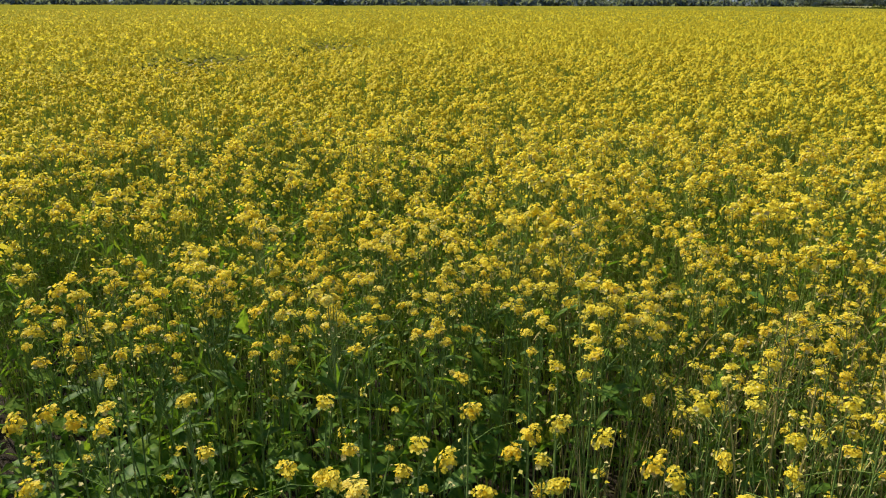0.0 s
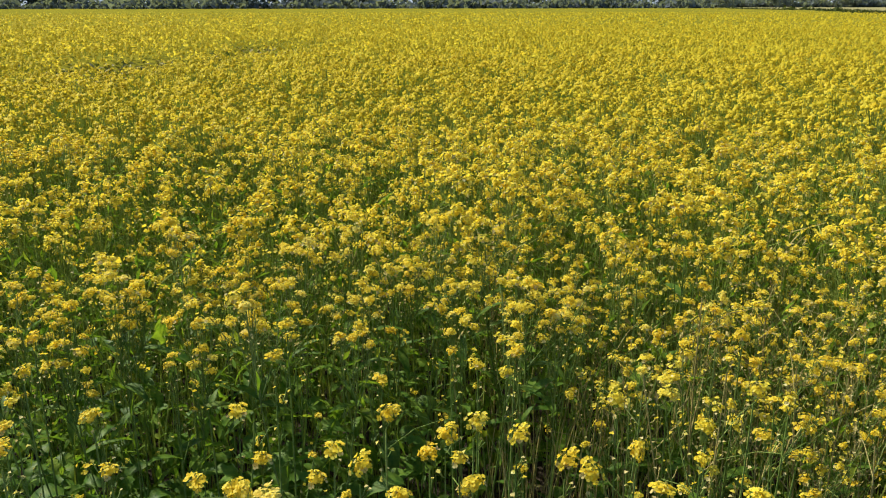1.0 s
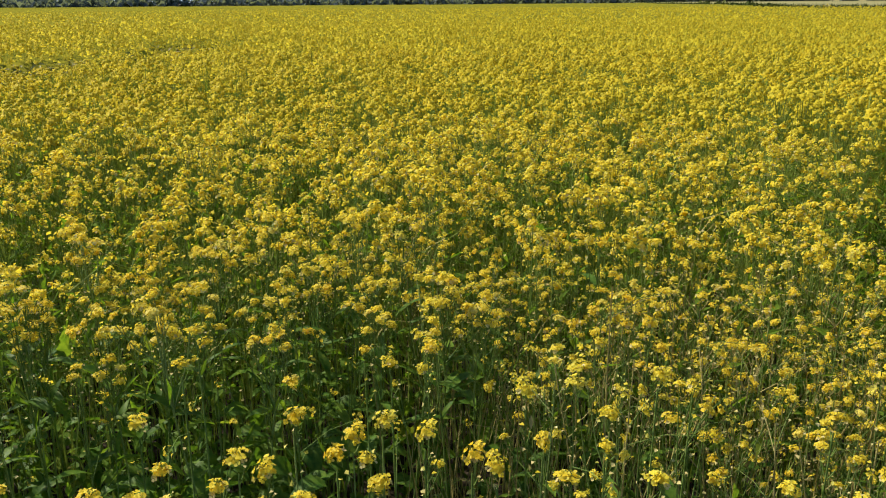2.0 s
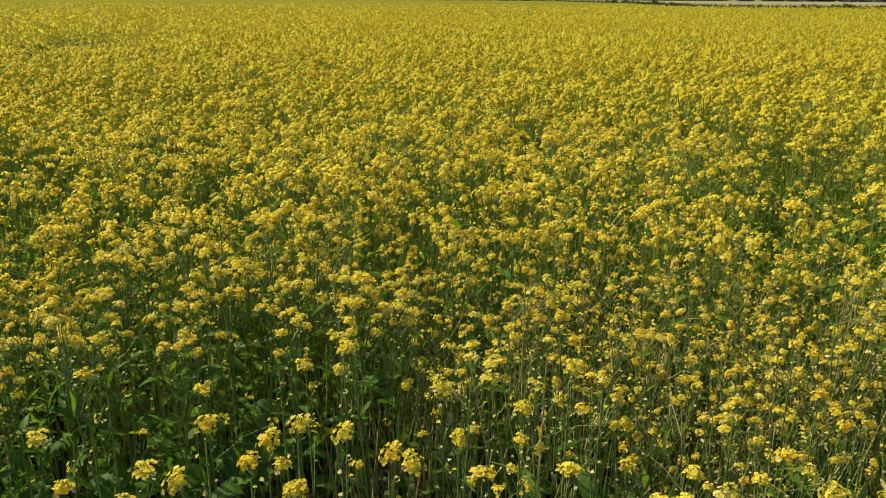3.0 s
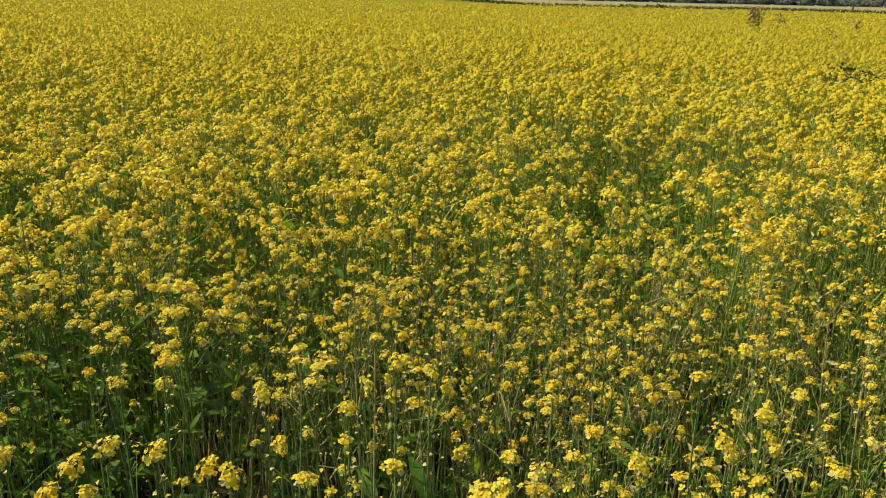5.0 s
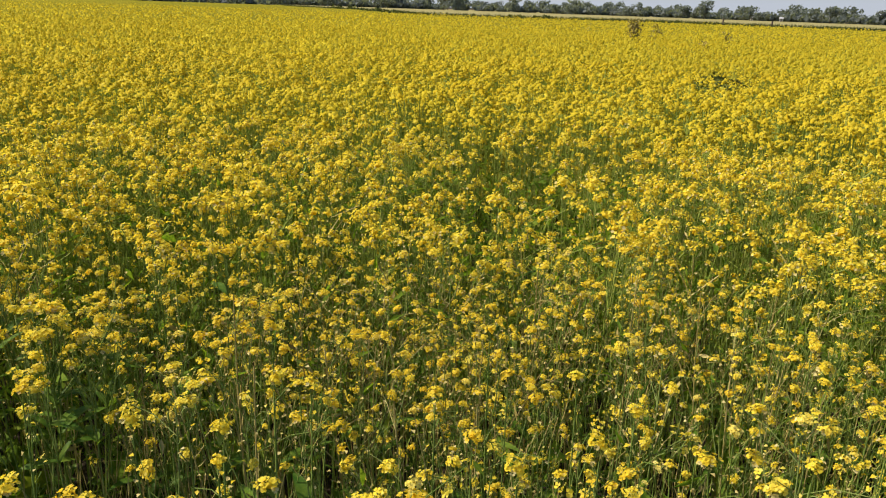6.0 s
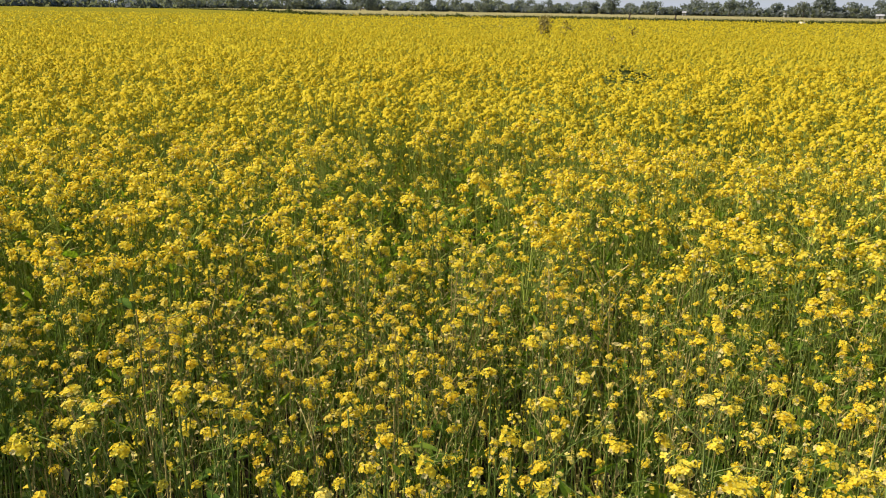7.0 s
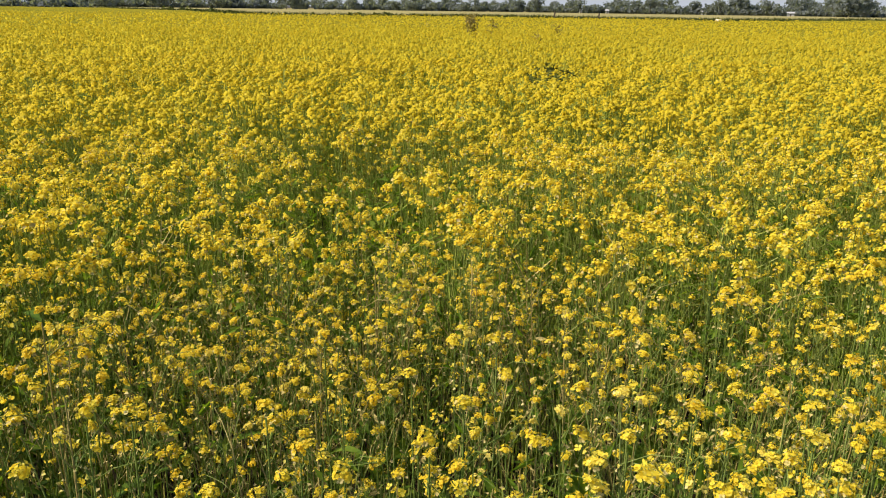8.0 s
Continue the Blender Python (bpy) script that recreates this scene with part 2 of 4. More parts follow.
def leaf_geo(rng, length, width, droop, lobed, segs, mat=LEAFM):
    """A leaf from the origin along +x: a folded blade with a stalk, curved down to its tip."""
    g, v = Geo(), []
    for i in range(segs + 1):
        s = i / segs
        w = width * 0.5 * (math.sin(math.pi * min(1.0, 0.08 + 0.92 * s) ** 0.8) + 0.06)
        if lobed:
            w *= (0.55 if i % 2 else 1.0) if s < 0.6 else 1.1
        if s > 0.99:
            w = 0.0006
        x, z = length * s, length * (0.45 * s - droop * s * s)
        wob = rng.normal(0, 0.04 * width)
        v += [(x, w, z + 0.28 * w + wob), (x, 0, z), (x, -w, z + 0.28 * w - wob)]
    f = []
    for i in range(segs):
        a = 3 * i
        f += [(a, a + 1, a + 4), (a, a + 4, a + 3), (a + 1, a + 2, a + 5), (a + 1, a + 5, a + 4)]
    g.add(v, f, mat)
    return g


def flower_geo(g, at, normal, size, lod, rng, mat=PETAL):
    """Four broad, cupped petals in a cross; farther off, one cupped rosette."""
    m = frame_of(normal, rng.uniform(0, 6.28))
    if lod:
        k, up = size * 1.08, rng.uniform(0.05, 0.5)
        v = [(0, 0, -0.1 * k)]
        for q in range(4):
            t = q * math.pi / 2 + rng.normal(0, 0.2)
            v.append((k * rng.uniform(0.85, 1.15) * math.cos(t), k * rng.uniform(0.85, 1.15) * math.sin(t), k * (up + rng.normal(0, 0.2))))
        if lod == 2:
            g.add(np.array(v[1:]) @ m.T + at, [(0, 1, 2), (0, 2, 3)], mat)
        else:
            g.add(np.array(v) @ m.T + at, [(0, 1, 2), (0, 2, 3), (0, 3, 4), (0, 4, 1)], mat)
        return
    cup = rng.uniform(0.15, 0.9)
    for q in range(4):
        t = q * math.pi / 2 + rng.normal(0, 0.12)
        c, s = math.cos(t), math.sin(t)
        L, W = size * rng.uniform(0.9, 1.1), size * rng.uniform(0.44, 0.56)
        up = cup + rng.normal(0, 0.15)
        loc = [(0.08 * L, 0, 0), (0.52 * L, W, 0.45 * L * up), (0.52 * L, -W, 0.45 * L * up), (0.98 * L, 0.72 * W, 0.6 * L * up), (0.98 * L, -0.72 * W, 0.6 * L * up)]
        loc = np.array([(x * c - y * s, x * s + y * c, z) for x, y, z in loc])
        g.add(loc @ m.T + at, [(0, 2, 1), (1, 2, 4), (1, 4, 3)], mat)


def octa(g, at, r, tall, mat):
    at = np.asarray(at, float)
    v = [at + d for d in np.array([(r, 0, 0), (0, r, 0), (-r, 0, 0), (0, -r, 0), (0, 0, r * tall), (0, 0, -r * tall)])]
    g.add(v, [(0, 1, 4), (1, 2, 4), (2, 3, 4), (3, 0, 4), (1, 0, 5), (2, 1, 5), (3, 2, 5), (0, 3, 5)], mat)


def m4(rot, at, s=1.0):
    m = np.eye(4)
    m[:3, :3] = rot * s
    m[:3, 3] = at
    return m


def puff(g, rng, r, tall, sides=5, cap=False):
    """The close-set middle of a cluster: an uneven little dome."""
    ring = [(r * rng.uniform(0.8, 1.2) * math.cos(2 * math.pi * (k + rng.uniform(-0.2, 0.2)) / sides), r * rng.uniform(0.8, 1.2) * math.sin(2 * math.pi * k / sides), (rng.normal(-0.1, 0.18) - 0.35 * cap) * r) for k in range(sides)]
    v = [(rng.normal(0, 0.15) * r, rng.normal(0, 0.15) * r, tall * r), *ring, (0, 0, -0.9 * r)]
    f = [(0, 1 + k, 1 + (k + 1) % sides) for k in range(sides)]
    if not cap:
        f += [(sides + 1, 1 + (k + 1) % sides, 1 + k) for k in range(sides)]
    g.add(v, f, PETAL)


def head_geo(rng, lod, count, radius):
    """A flower cluster: open flowers round a dome, stalks that meet below, the lowest flowers withering."""
    g = Geo()
    if lod == 2:
        for k in range(4):
            a, th = k * 2.4 + rng.uniform(0, 0.8), (0.2, 0.75, 0.9, 1.05)[k]
            d = np.array([math.sin(th) * math.cos(a), math.sin(th) * math.sin(a), math.cos(th)])
            h = Geo()
            puff(h, rng, radius * 0.74, 0.8, 3, True)
            g.put(h, m4(frame_of(d + (0, 0, 0.5), rng.uniform(0, 6)), d * radius * (0.95, 0.95, 0.8) * rng.uniform(0.8, 1.25)))
        return g
    puff(g, rng, radius * 0.66, 0.9, 4 if lod else 5)
    skew = rng.normal(0, 0.22, 2) * radius
    for i in range(count):
        u = (i + 0.5) / count
        th = math.acos(1 - 1.25 * u) * rng.uniform(0.85, 1.1)
        ph = i * 2.39996 + rng.normal(0, 0.3)
        d = np.array([math.sin(th) * math.cos(ph), math.sin(th) * math.sin(ph), math.cos(th)])
        at = d * (0.95, 0.95, 1.15) * radius * rng.uniform(0.66, 1.2) + (skew[0] * d[2], skew[1] * d[2], -0.15 * radius)
        nrm = d + np.array([0, 0, 0.45]) + rng.normal(0, 0.28, 3)
        flower_geo(g, at, nrm, rng.uniform(0.0052, 0.0069), lod, rng, WITHERM if u > 0.8 and rng.uniform() < 0.4 else PETAL)
        if lod == 0:
            base = np.array([0, 0, -1.6 * radius - 0.008 * u])
            g.add([base, base + (0.0008, 0.0008, 0), at], [(0, 1, 2)], STEMM)
    return g


def bud_geo(rng, radius):
    """The close-set green buds at the middle of a cluster."""
    g = Geo()
    for k in range(7):
        a, r = k * 2.4, 0.0015 * math.sqrt(k)
        octa(g, (r * math.cos(a) * 1.7, r * math.sin(a) * 1.7, radius * 0.78 + 0.002 * (k % 3)), 0.0017, 1.6, BUDM)
    return g


def fleck(g, rng, at, r, mat=None):
    """A small half-closed or withered flower at the end of its stalk."""
    m = frame_of(rng.normal(0, 0.7, 3) + (0, 0, 1), rng.uniform(0, 6))
    q = np.array([(-r, -0.5 * r, 0), (0.2 * r, -r, 0.5 * r), (r, 0.4 * r, 0), (-0.3 * r, 0.9 * r, 0.6 * r)])
    g.add(q @ m.T + at, [(0, 1, 2), (0, 2, 3)], (WITHERM if rng.uniform() < 0.55 else BUDM if rng.uniform() < 0.5 else PETAL) if mat is None else mat)


def pods(g, rng, p0, p1, count, dry):
    """Thin seed pods that stand off a stem between two points."""
    p0, p1 = np.asarray(p0, float), np.asarray(p1, float)
    for _ in range(count):
        p = p0 + (p1 - p0) * rng.uniform(0, 1)
        a = rng.uniform(0, 6.28)
        d = np.array([math.cos(a) * 0.75, math.sin(a) * 0.75, rng.uniform(0.35, 0.9)])
        L = rng.uniform(0.010, 0.024)
        tube(g, [p, p + d * L * 0.45, p + d * L + (0, 0, 0.006)], 0.0006, 0.0011, 3, DRYM if dry else STEMM)
        if rng.uniform() < 0.75:
            fleck(g, rng, p + d * L + (0, 0, 0.006), rng.uniform(0.0024, 0.0046))


RNG = np.random.default_rng(7)
HEADS = {0: [head_geo(RNG, 0, c, r) for c, r in ((17, 0.0140), (21, 0.0165), (14, 0.0125), (25, 0.0185), (19, 0.0150))],
         1: [head_geo(RNG, 1, c, r) for c, r in ((10, 0.0140), (12, 0.0165), (8, 0.0125), (13, 0.0185), (11, 0.0150))],
         2: [head_geo(RNG, 2, c, r) for c, r in ((0, 0.0140), (0, 0.0165), (0, 0.0125), (0, 0.0185), (0, 0.0150))]}


def sprig_geo(rng, lod, count):
    """A loose end of a side shoot: a few flowers and buds one above another."""
    g = Geo()
    for i in range(count):
        a = i * 2.4 + rng.normal(0, 0.4)
        d = np.array([math.cos(a), math.sin(a), rng.uniform(0.2, 1.0)])
        flower_geo(g, d * rng.uniform(0.006, 0.014) + (0, 0, 0.012 * rng.normal()), d + rng.normal(0, 0.4, 3), rng.uniform(0.0056, 0.0074) * (1.0, 1.0, 1.5)[lod], lod, rng)
    if lod == 0:
        for k in range(4):
            octa(g, (rng.normal(0, 0.003), rng.normal(0, 0.003), 0.012 + 0.003 * k), 0.0018, 1.5, BUDM)
    return g


for _lod, _n in ((0, (6, 4, 7)), (1, (4, 3, 4)), (2, (2, 2, 2))):
    HEADS[_lod] += [sprig_geo(RNG, _lod, c) for c in _n]
LEAVES = [leaf_geo(RNG, 0.16, 0.075, 0.75, True, 6), leaf_geo(RNG, 0.12, 0.06, 0.5, True, 6), leaf_geo(RNG, 0.09, 0.022, 0.35, False, 5),
          leaf_geo(RNG, 0.065, 0.015, 0.25, False, 4), leaf_geo(RNG, 0.14, 0.085, 0.95, False, 6)]
LEAVES_LOW = [leaf_geo(RNG, 0.16, 0.07, 0.75, False, 2), leaf_geo(RNG, 0.12, 0.055, 0.5, False, 2), leaf_geo(RNG, 0.09, 0.022, 0.35, False, 2),
              leaf_geo(RNG, 0.065, 0.015, 0.25, False, 2), leaf_geo(RNG, 0.14, 0.08, 0.95, False, 2)]

LEAVES_FAR = []
for _l, _w, _d in ((0.16, 0.07, 0.2), (0.12, 0.055, 0.1), (0.09, 0.022, 0.1), (0.065, 0.015, 0.0), (0.14, 0.08, 0.4)):
    _g = Geo()
    _g.add([(0, 0, 0), (0.5 * _l, _w * 0.5, 0.25 * _l), (_l, 0, (0.45 - _d) * _l), (0.5 * _l, -_w * 0.5, 0.25 * _l)], [(0, 1, 2), (0, 2, 3)], LEAFM)
    LEAVES_FAR.append(_g)


CHAFF = Geo()
CHAFF.add(LEAVES_FAR[3].arrays()[0], LEAVES_FAR[3].arrays()[1], DRYM)


def plant_plan(rng, kind):
    """Stems, flower clusters and leaves of one plant, its top cluster 1 m above its foot."""
    stems, heads, leaves, podded = [], [], [], []
    if kind == "leafy":
        stems.append(([(0, 0, 0), (0.01, 0.0, 0.2), (0.0, 0.015, 0.42)], 0.005, 0.002))
        for i in range(17):
            a, z = i * 2.4 + rng.normal(0, 0.3), 0.06 + 0.38 * i / 17
            leaves.append((int(rng.choice([0, 1, 1, 2, 2, 4])), a, np.array([0, 0, z]), rng.uniform(0.34, 0.64), rng.normal(0.15, 0.4)))
        return stems, heads, leaves, podded
    lean = rng.normal(0, 0.045, 2)
    spine = [np.array([-lean[0] * (1 - s) ** 2 * 1.6, -lean[1] * (1 - s) ** 2 * 1.6, s]) for s in np.linspace(0, 1, 6)]
    spine[-1] = np.array([0, 0, 0.975])
    stems.append((spine, 0.0032, 0.0012))
    spent = kind == "spent"
    heads.append((int(rng.integers(5)), np.array([0, 0, 1.0]), frame_of((rng.normal(0, 0.15), rng.normal(0, 0.15), 1), rng.uniform(0, 6)), rng.uniform(0.72, 0.95) if spent else rng.uniform(0.85, 1.08)))
    podded.append((spine[-2], spine[-1], 9 if kind in ("tall", "single") else 7))
    nb = {"single": rng.integers(0, 2), "tall": rng.integers(2, 4), "bushy": rng.integers(7, 10), "spent": rng.integers(7, 10), "topped": rng.integers(6, 9)}[kind]
    for b in range(nb):
        s = rng.uniform(0.42, 0.76) if kind != "topped" else rng.uniform(0.70, 0.86)
        p = spine[0] * 0 + np.array([np.interp(s, np.linspace(0, 1, 6), [q[i] for q in spine]) for i in range(3)])
        a = b * 2.4 + rng.normal(0, 0.5)
        close = kind in ("bushy", "topped") and b < 5 or kind == "tall" and b < 2      # heads that crowd round the top one
        reach = rng.uniform(0.018, 0.046) if close else rng.uniform(0.06, 0.16)
        rise = rng.uniform(0.945, 0.995) if close or kind == "topped" else rng.uniform(0.74, 0.93) if kind in ("tall", "single") else rng.uniform(0.78, 0.97)
        top = np.array([spine[-1][0] * close + p[0] * (1 - close) + reach * math.cos(a), spine[-1][1] * close + p[1] * (1 - close) + reach * math.sin(a), rise])
        mid = p + (top - p) * (0.62, 0.62, 0.42)
        stems.append(([p, mid, top - (0, 0, 0.016)], 0.0016, 0.0009))
        podded.append((mid, top, 7 if spent else 4))
        heads.append((int(rng.integers(5)), top, frame_of((0.4 * math.cos(a), 0.4 * math.sin(a), 1), rng.uniform(0, 6)), rng.uniform(0.55, 0.9) if spent else rng.uniform(0.8, 1.15) if close else rng.uniform(0.55, 0.95)))
        if b % 2:
            leaves.append((int(rng.choice([2, 3])), a + rng.normal(0, 0.4), p, rng.uniform(0.8, 1.3), rng.normal(0.2, 0.3)))
    for i in range({"single": 1, "tall": 2, "bushy": 3, "spent": 6, "topped": 2}[kind]):
        s, a = rng.uniform(0.86 if kind == "topped" else 0.62, 0.97), rng.uniform(0, 6.28)
        p = np.array([np.interp(s, np.linspace(0, 1, 6), [q[k] for q in spine]) for k in range(3)])
        top = p + np.array([math.cos(a), math.sin(a), 0]) * rng.uniform(0.04, 0.15) + (0, 0, rng.uniform(0.03, 0.12))
        top[2] = min(top[2], 0.99)
        stems.append(([p, (p + top) / 2 + (0, 0, 0.012), top], 0.0009, 0.0006))
        heads.append((int(rng.integers(5, 8)), top, frame_of((0.4 * math.cos(a), 0.4 * math.sin(a), 1), rng.uniform(0, 6)), rng.uniform(0.7, 1.15)))
    for i in range({"single": 2, "tall": 4}.get(kind, 6)):
        a, z = i * 2.4 + rng.normal(0, 0.4), rng.uniform(0.10, 0.45 if kind == "topped" else 0.62)
        p = np.array([np.interp(z, np.linspace(0, 1, 6), [q[k] for q in spine]) for k in range(3)])
        broad = [0, 1, 4] if kind in ("bushy", "spent", "topped") else [2, 3]
        leaves.append((int(rng.choice(broad) if z < 0.34 else rng.choice([2, 2, 3]) if kind == "single" else rng.choice([1, 2, 2, 3])), a, p, rng.uniform(0.38, 0.68), rng.normal(0.1, 0.35)))
    return stems, heads, leaves, podded


def leaf_matrix(a, p, s, pitch):
    c, d = math.cos(a), math.sin(a)
    rz = np.array([(c, -d, 0), (d, c, 0), (0, 0, 1)])
    e, f = math.cos(-pitch), math.sin(-pitch)
    return m4(rz @ np.array([(e, 0, f), (0, 1, 0), (-f, 0, e)]), p, s)


def plant_low(plan, lod, dry):
    """The same plant joined into one template of fewer triangles."""
    stems, heads, leaves, _ = plan
    g = Geo()
    for pts, r0, r1 in stems:
        if lod == 2 and r0 < 0.001:
            continue
        pts = [pts[0], pts[len(pts) // 2], pts[-1]]
        if lod == 1 and r0 > 0.001:
            tube(g, pts, r0, r1 * 1.1, 3, DRYM if dry else STEMM)
        else:
            a, b = np.asarray(pts[0], float), np.asarray(pts[-1], float)
            w = np.array([0.0022, 0.0018, 0])
            g.add([a - w, a + w, b + w * 0.6, b - w * 0.6], [(0, 1, 2), (0, 2, 3)], DRYM if dry else STEMM)
    for i, at, rot, s in heads:
        if lod == 2 and i > 4 and len(heads) < 9:
            continue
        g.put(HEADS[lod][i], m4(rot @ np.diag((1.15, 1.0, 1.0) if lod == 1 else (1.38, 1.19, 1.0)), at, s))
    for i, a, p, s, pitch in leaves:
        if lod == 2 and (i in (2, 3) or p[2] > 0.3):
            continue
        g.put(LEAVES_LOW[i] if lod == 1 and i not in (2, 3) else LEAVES_FAR[i], leaf_matrix(a, p, s * 1.1, pitch))
    return g


# ---------------------------------------------------------------- plan of the field
STAND = np.array([0.95, 0.22])        # where the path's onlooker stands
FIELD = [(-260, 198), (58, 190), (52, 120), (40, 79), (41, 72), (48, 70), (66, 69), (69, 63), (74, 52), (80, 45), (100, 46), (131, 50), (160, 30), (160, -40), (-260, -40)]


def inside(x, y, poly=FIELD):
    r = np.zeros(np.shape(x), bool)
    for (ax, ay), (bx, by) in zip(poly, poly[1:] + poly[:1]):
        if ay == by:
            continue
        hit = ((ay > y) != (by > y)) & (x < (bx - ax) * (y - ay) / (by - ay) + ax)
        r ^= hit
    return r


def blob(x, y, cx, cy, r, ry=None):
    return np.exp(-(((x - cx) / r) ** 2 + ((y - cy) / (ry or r)) ** 2))


def streak(x, y):
    """A sunken, thinly flowering strip."""
    d = blob(x, y, -4.3, 12.2, 1.0, 1.1) + blob(x, y, -3.2, 13.0, 0.9, 1.1) + blob(x, y, -3.1, 16.3, 1.0, 1.5)
    return np.clip(1.2 * d + 1.2 * blob(x, y, -4.8, 8.4, 0.6, 0.6) + 0.9 * blob(x, y, -3.5, 9.1, 0.7, 0.6) + 0.7 * blob(x, y, -3.9, 10.6, 0.9, 0.7), 0, 1)


def green_patch(x, y):
    """Places where the crop is leafy and hardly flowers."""
    return np.clip(1.1 * blob(x, y, 3.05, 2.95, 0.36) + 0.85 * blob(x, y, 3.5, 3.4, 0.32) + 0.8 * blob(x, y, 3.2, 3.6, 0.30) + 0.6 * blob(x, y, 2.7, 2.85, 0.25), 0, 1)


def furrow(x, y):
    """A short bare furrow."""
    return np.clip(1.6 * blob(x + 0.67 * (y - 2.4), y, -0.66, 2.4, 0.09, 0.45), 0, 1)


def gap(x, y):
    """Where hardly a leaf grows below the flowers."""
    return np.clip(1.7 * blob(x, y, 0.98, 1.75, 0.20, 0.45) + 1.2 * blob(x, y, 0.68, 1.6, 0.22, 0.32) + furrow(x, y), 0, 1)


def lie(x, y):
    """How high the crop stands there: gentle swells and hollows."""
    w = np.sin(1.9 * x + 0.7 * y) * np.sin(1.3 * y - 0.8 * x + 1.0) + 0.7 * np.sin(4.3 * x - 2.1 * y + 0.4) * np.sin(3.7 * y + 1.4 * x)
    return 1.0 + 0.032 * w - 0.40 * streak(x, y) - 0.10 * green_patch(x, y) - 0.16 * blob(x, y, 8.3, 6.7, 0.7)


def bloom(x, y):
    """How thickly the field flowers at a place, 0 to 1."""
    d = 1.0 - 0.28 * blob(x, y, -0.9, 3.5, 0.9) - 0.25 * blob(x, y, -1.9, 4.7, 0.6) - 0.15 * blob(x, y, -0.3, 2.5, 0.50) - 0.08 * blob(x, y, 0.6, 2.7, 0.6, 0.4)
    d -= 0.88 * streak(x, y) + 0.25 * blob(x, y, 2.05, 1.2, 0.5, 0.4)
    d -= 0.92 * green_patch(x, y) + 0.85 * np.clip(1.5 * blob(x - (y - 7.3) * 0.95, y, 8.9, 7.3, 0.30, 0.85), 0, 1)
    d -= 0.85 * blob(x, y, 0.45, 1.42, 0.58, 0.20) + 0.80 * blob(x, y, -0.52, 1.85, 0.26, 0.45) + 0.9 * furrow(x, y)
    return np.clip(d, 0.03, 1)


def spent(x, y):
    """How far the flowers have gone to seed there."""
    return np.clip(0.95 * blob(x, y, 1.95, 1.65, 0.95, 0.95), 0, 1)


def polar(x, y):
    return np.hypot(x - STAND[0], y - STAND[1]), np.degrees(np.arctan2(x - STAND[0], y - STAND[1]))


def jittered(rng, r_in, r_out, step, az=(-41, 79)):
    n = int(r_out / step) + 2
    gx, gy = np.meshgrid(np.arange(-n, n + 1), np.arange(-n, n + 1))
    x = (gx.ravel() + rng.uniform(-0.48, 0.48, gx.size)) * step + STAND[0]
    y = (gy.ravel() + rng.uniform(-0.48, 0.48, gx.size)) * step + STAND[1]
    r, a = polar(x, y)
    ok = (r >= r_in) & (r < r_out) & (a > az[0]) & (a < az[1]) & inside(x, y)
    return x[ok], y[ok]


# ---------------------------------------------------------------- ground and distance
def structure(name, me, label):
    return tagged(new(name, me), label, name.split("_")[0], kind="structure")


def build_ground():
    rng = np.random.default_rng(3)
    rings = [0.0, 0.6] + list(np.linspace(1.0, 8, 36)) + [12, 20, 40, 90, 200, 450, 900, 1800, 3500]
    seg = 120
    v, f = [(STAND[0], STAND[1], 0.0)], []
    for r in rings[1:]:
        for k in range(seg):
            a = 2 * math.pi * k / seg
            x, y = STAND[0] + r * math.sin(a), STAND[1] + r * math.cos(a)
            z = 0.035 * noise.fractal(Vector((x * 2.2, y * 2.2, 0.3)), 1.0, 2.0, 4) if r < 9 else 0.0
            v.append((x, y, z))
    for k in range(seg):
        f.append((0, 1 + (k + 1) % seg, 1 + k))
    for i in range(len(rings) - 2):
        for k in range(seg):
            a, b = 1 + i * seg + k, 1 + i * seg + (k + 1) % seg
            f += [(a, b, b + seg), (a, b + seg, a + seg)]
    g = Geo()
    g.add(v, f, 0)
    structure("ground", g.mesh("ground", [M_SOIL], True), "dark damp crumbly field soil")


def build_canopy():
    """The closed lower storey of the crop from six metres out, an uneven sheet under its flowers."""
    rings = [6.0]
    while rings[-1] < 330:
        rings.append(rings[-1] * 1.036)
    seg = 270
    az = np.radians(np.linspace(-50, 88, seg))
    R, A = np.meshgrid(rings, az, indexing="ij")
    x, y = STAND[0] + R * np.sin(A), STAND[1] + R * np.cos(A)
    z = np.empty_like(x)
    for i in range(x.shape[0]):
        for k in range(x.shape[1]):
            z[i, k] = 0.64 + 0.12 * min(1.0, (rings[i] - 6.0) / 6.0) + 0.10 * noise.noise(Vector((x[i, k] * 1.7, y[i, k] * 1.7, 0))) + 0.05 * noise.noise(Vector((x[i, k] * 0.25, y[i, k] * 0.25, 4)))
    z += lie(x, y) - 1.0
    z[0] -= 0.5
    idx = np.arange(x.size).reshape(x.shape)
    a, b, c, d = idx[:-1, :-1], idx[:-1, 1:], idx[1:, 1:], idx[1:, :-1]
    keep = inside(x[:-1, :-1], y[:-1, :-1]) & inside(x[1:, 1:], y[1:, 1:])
    f = np.concatenate([np.stack([a[keep], c[keep], b[keep]], 1), np.stack([a[keep], d[keep], c[keep]], 1)])
    me = mesh_of("crop_canopy", np.stack([x, y, z], -1).reshape(-1, 3), f, np.zeros(len(f), int), [M_CANOPY], True)
    tagged(new("mustard_canopy", me), "distant top of a yellow flowering mustard crop", "field", kind="stuff")


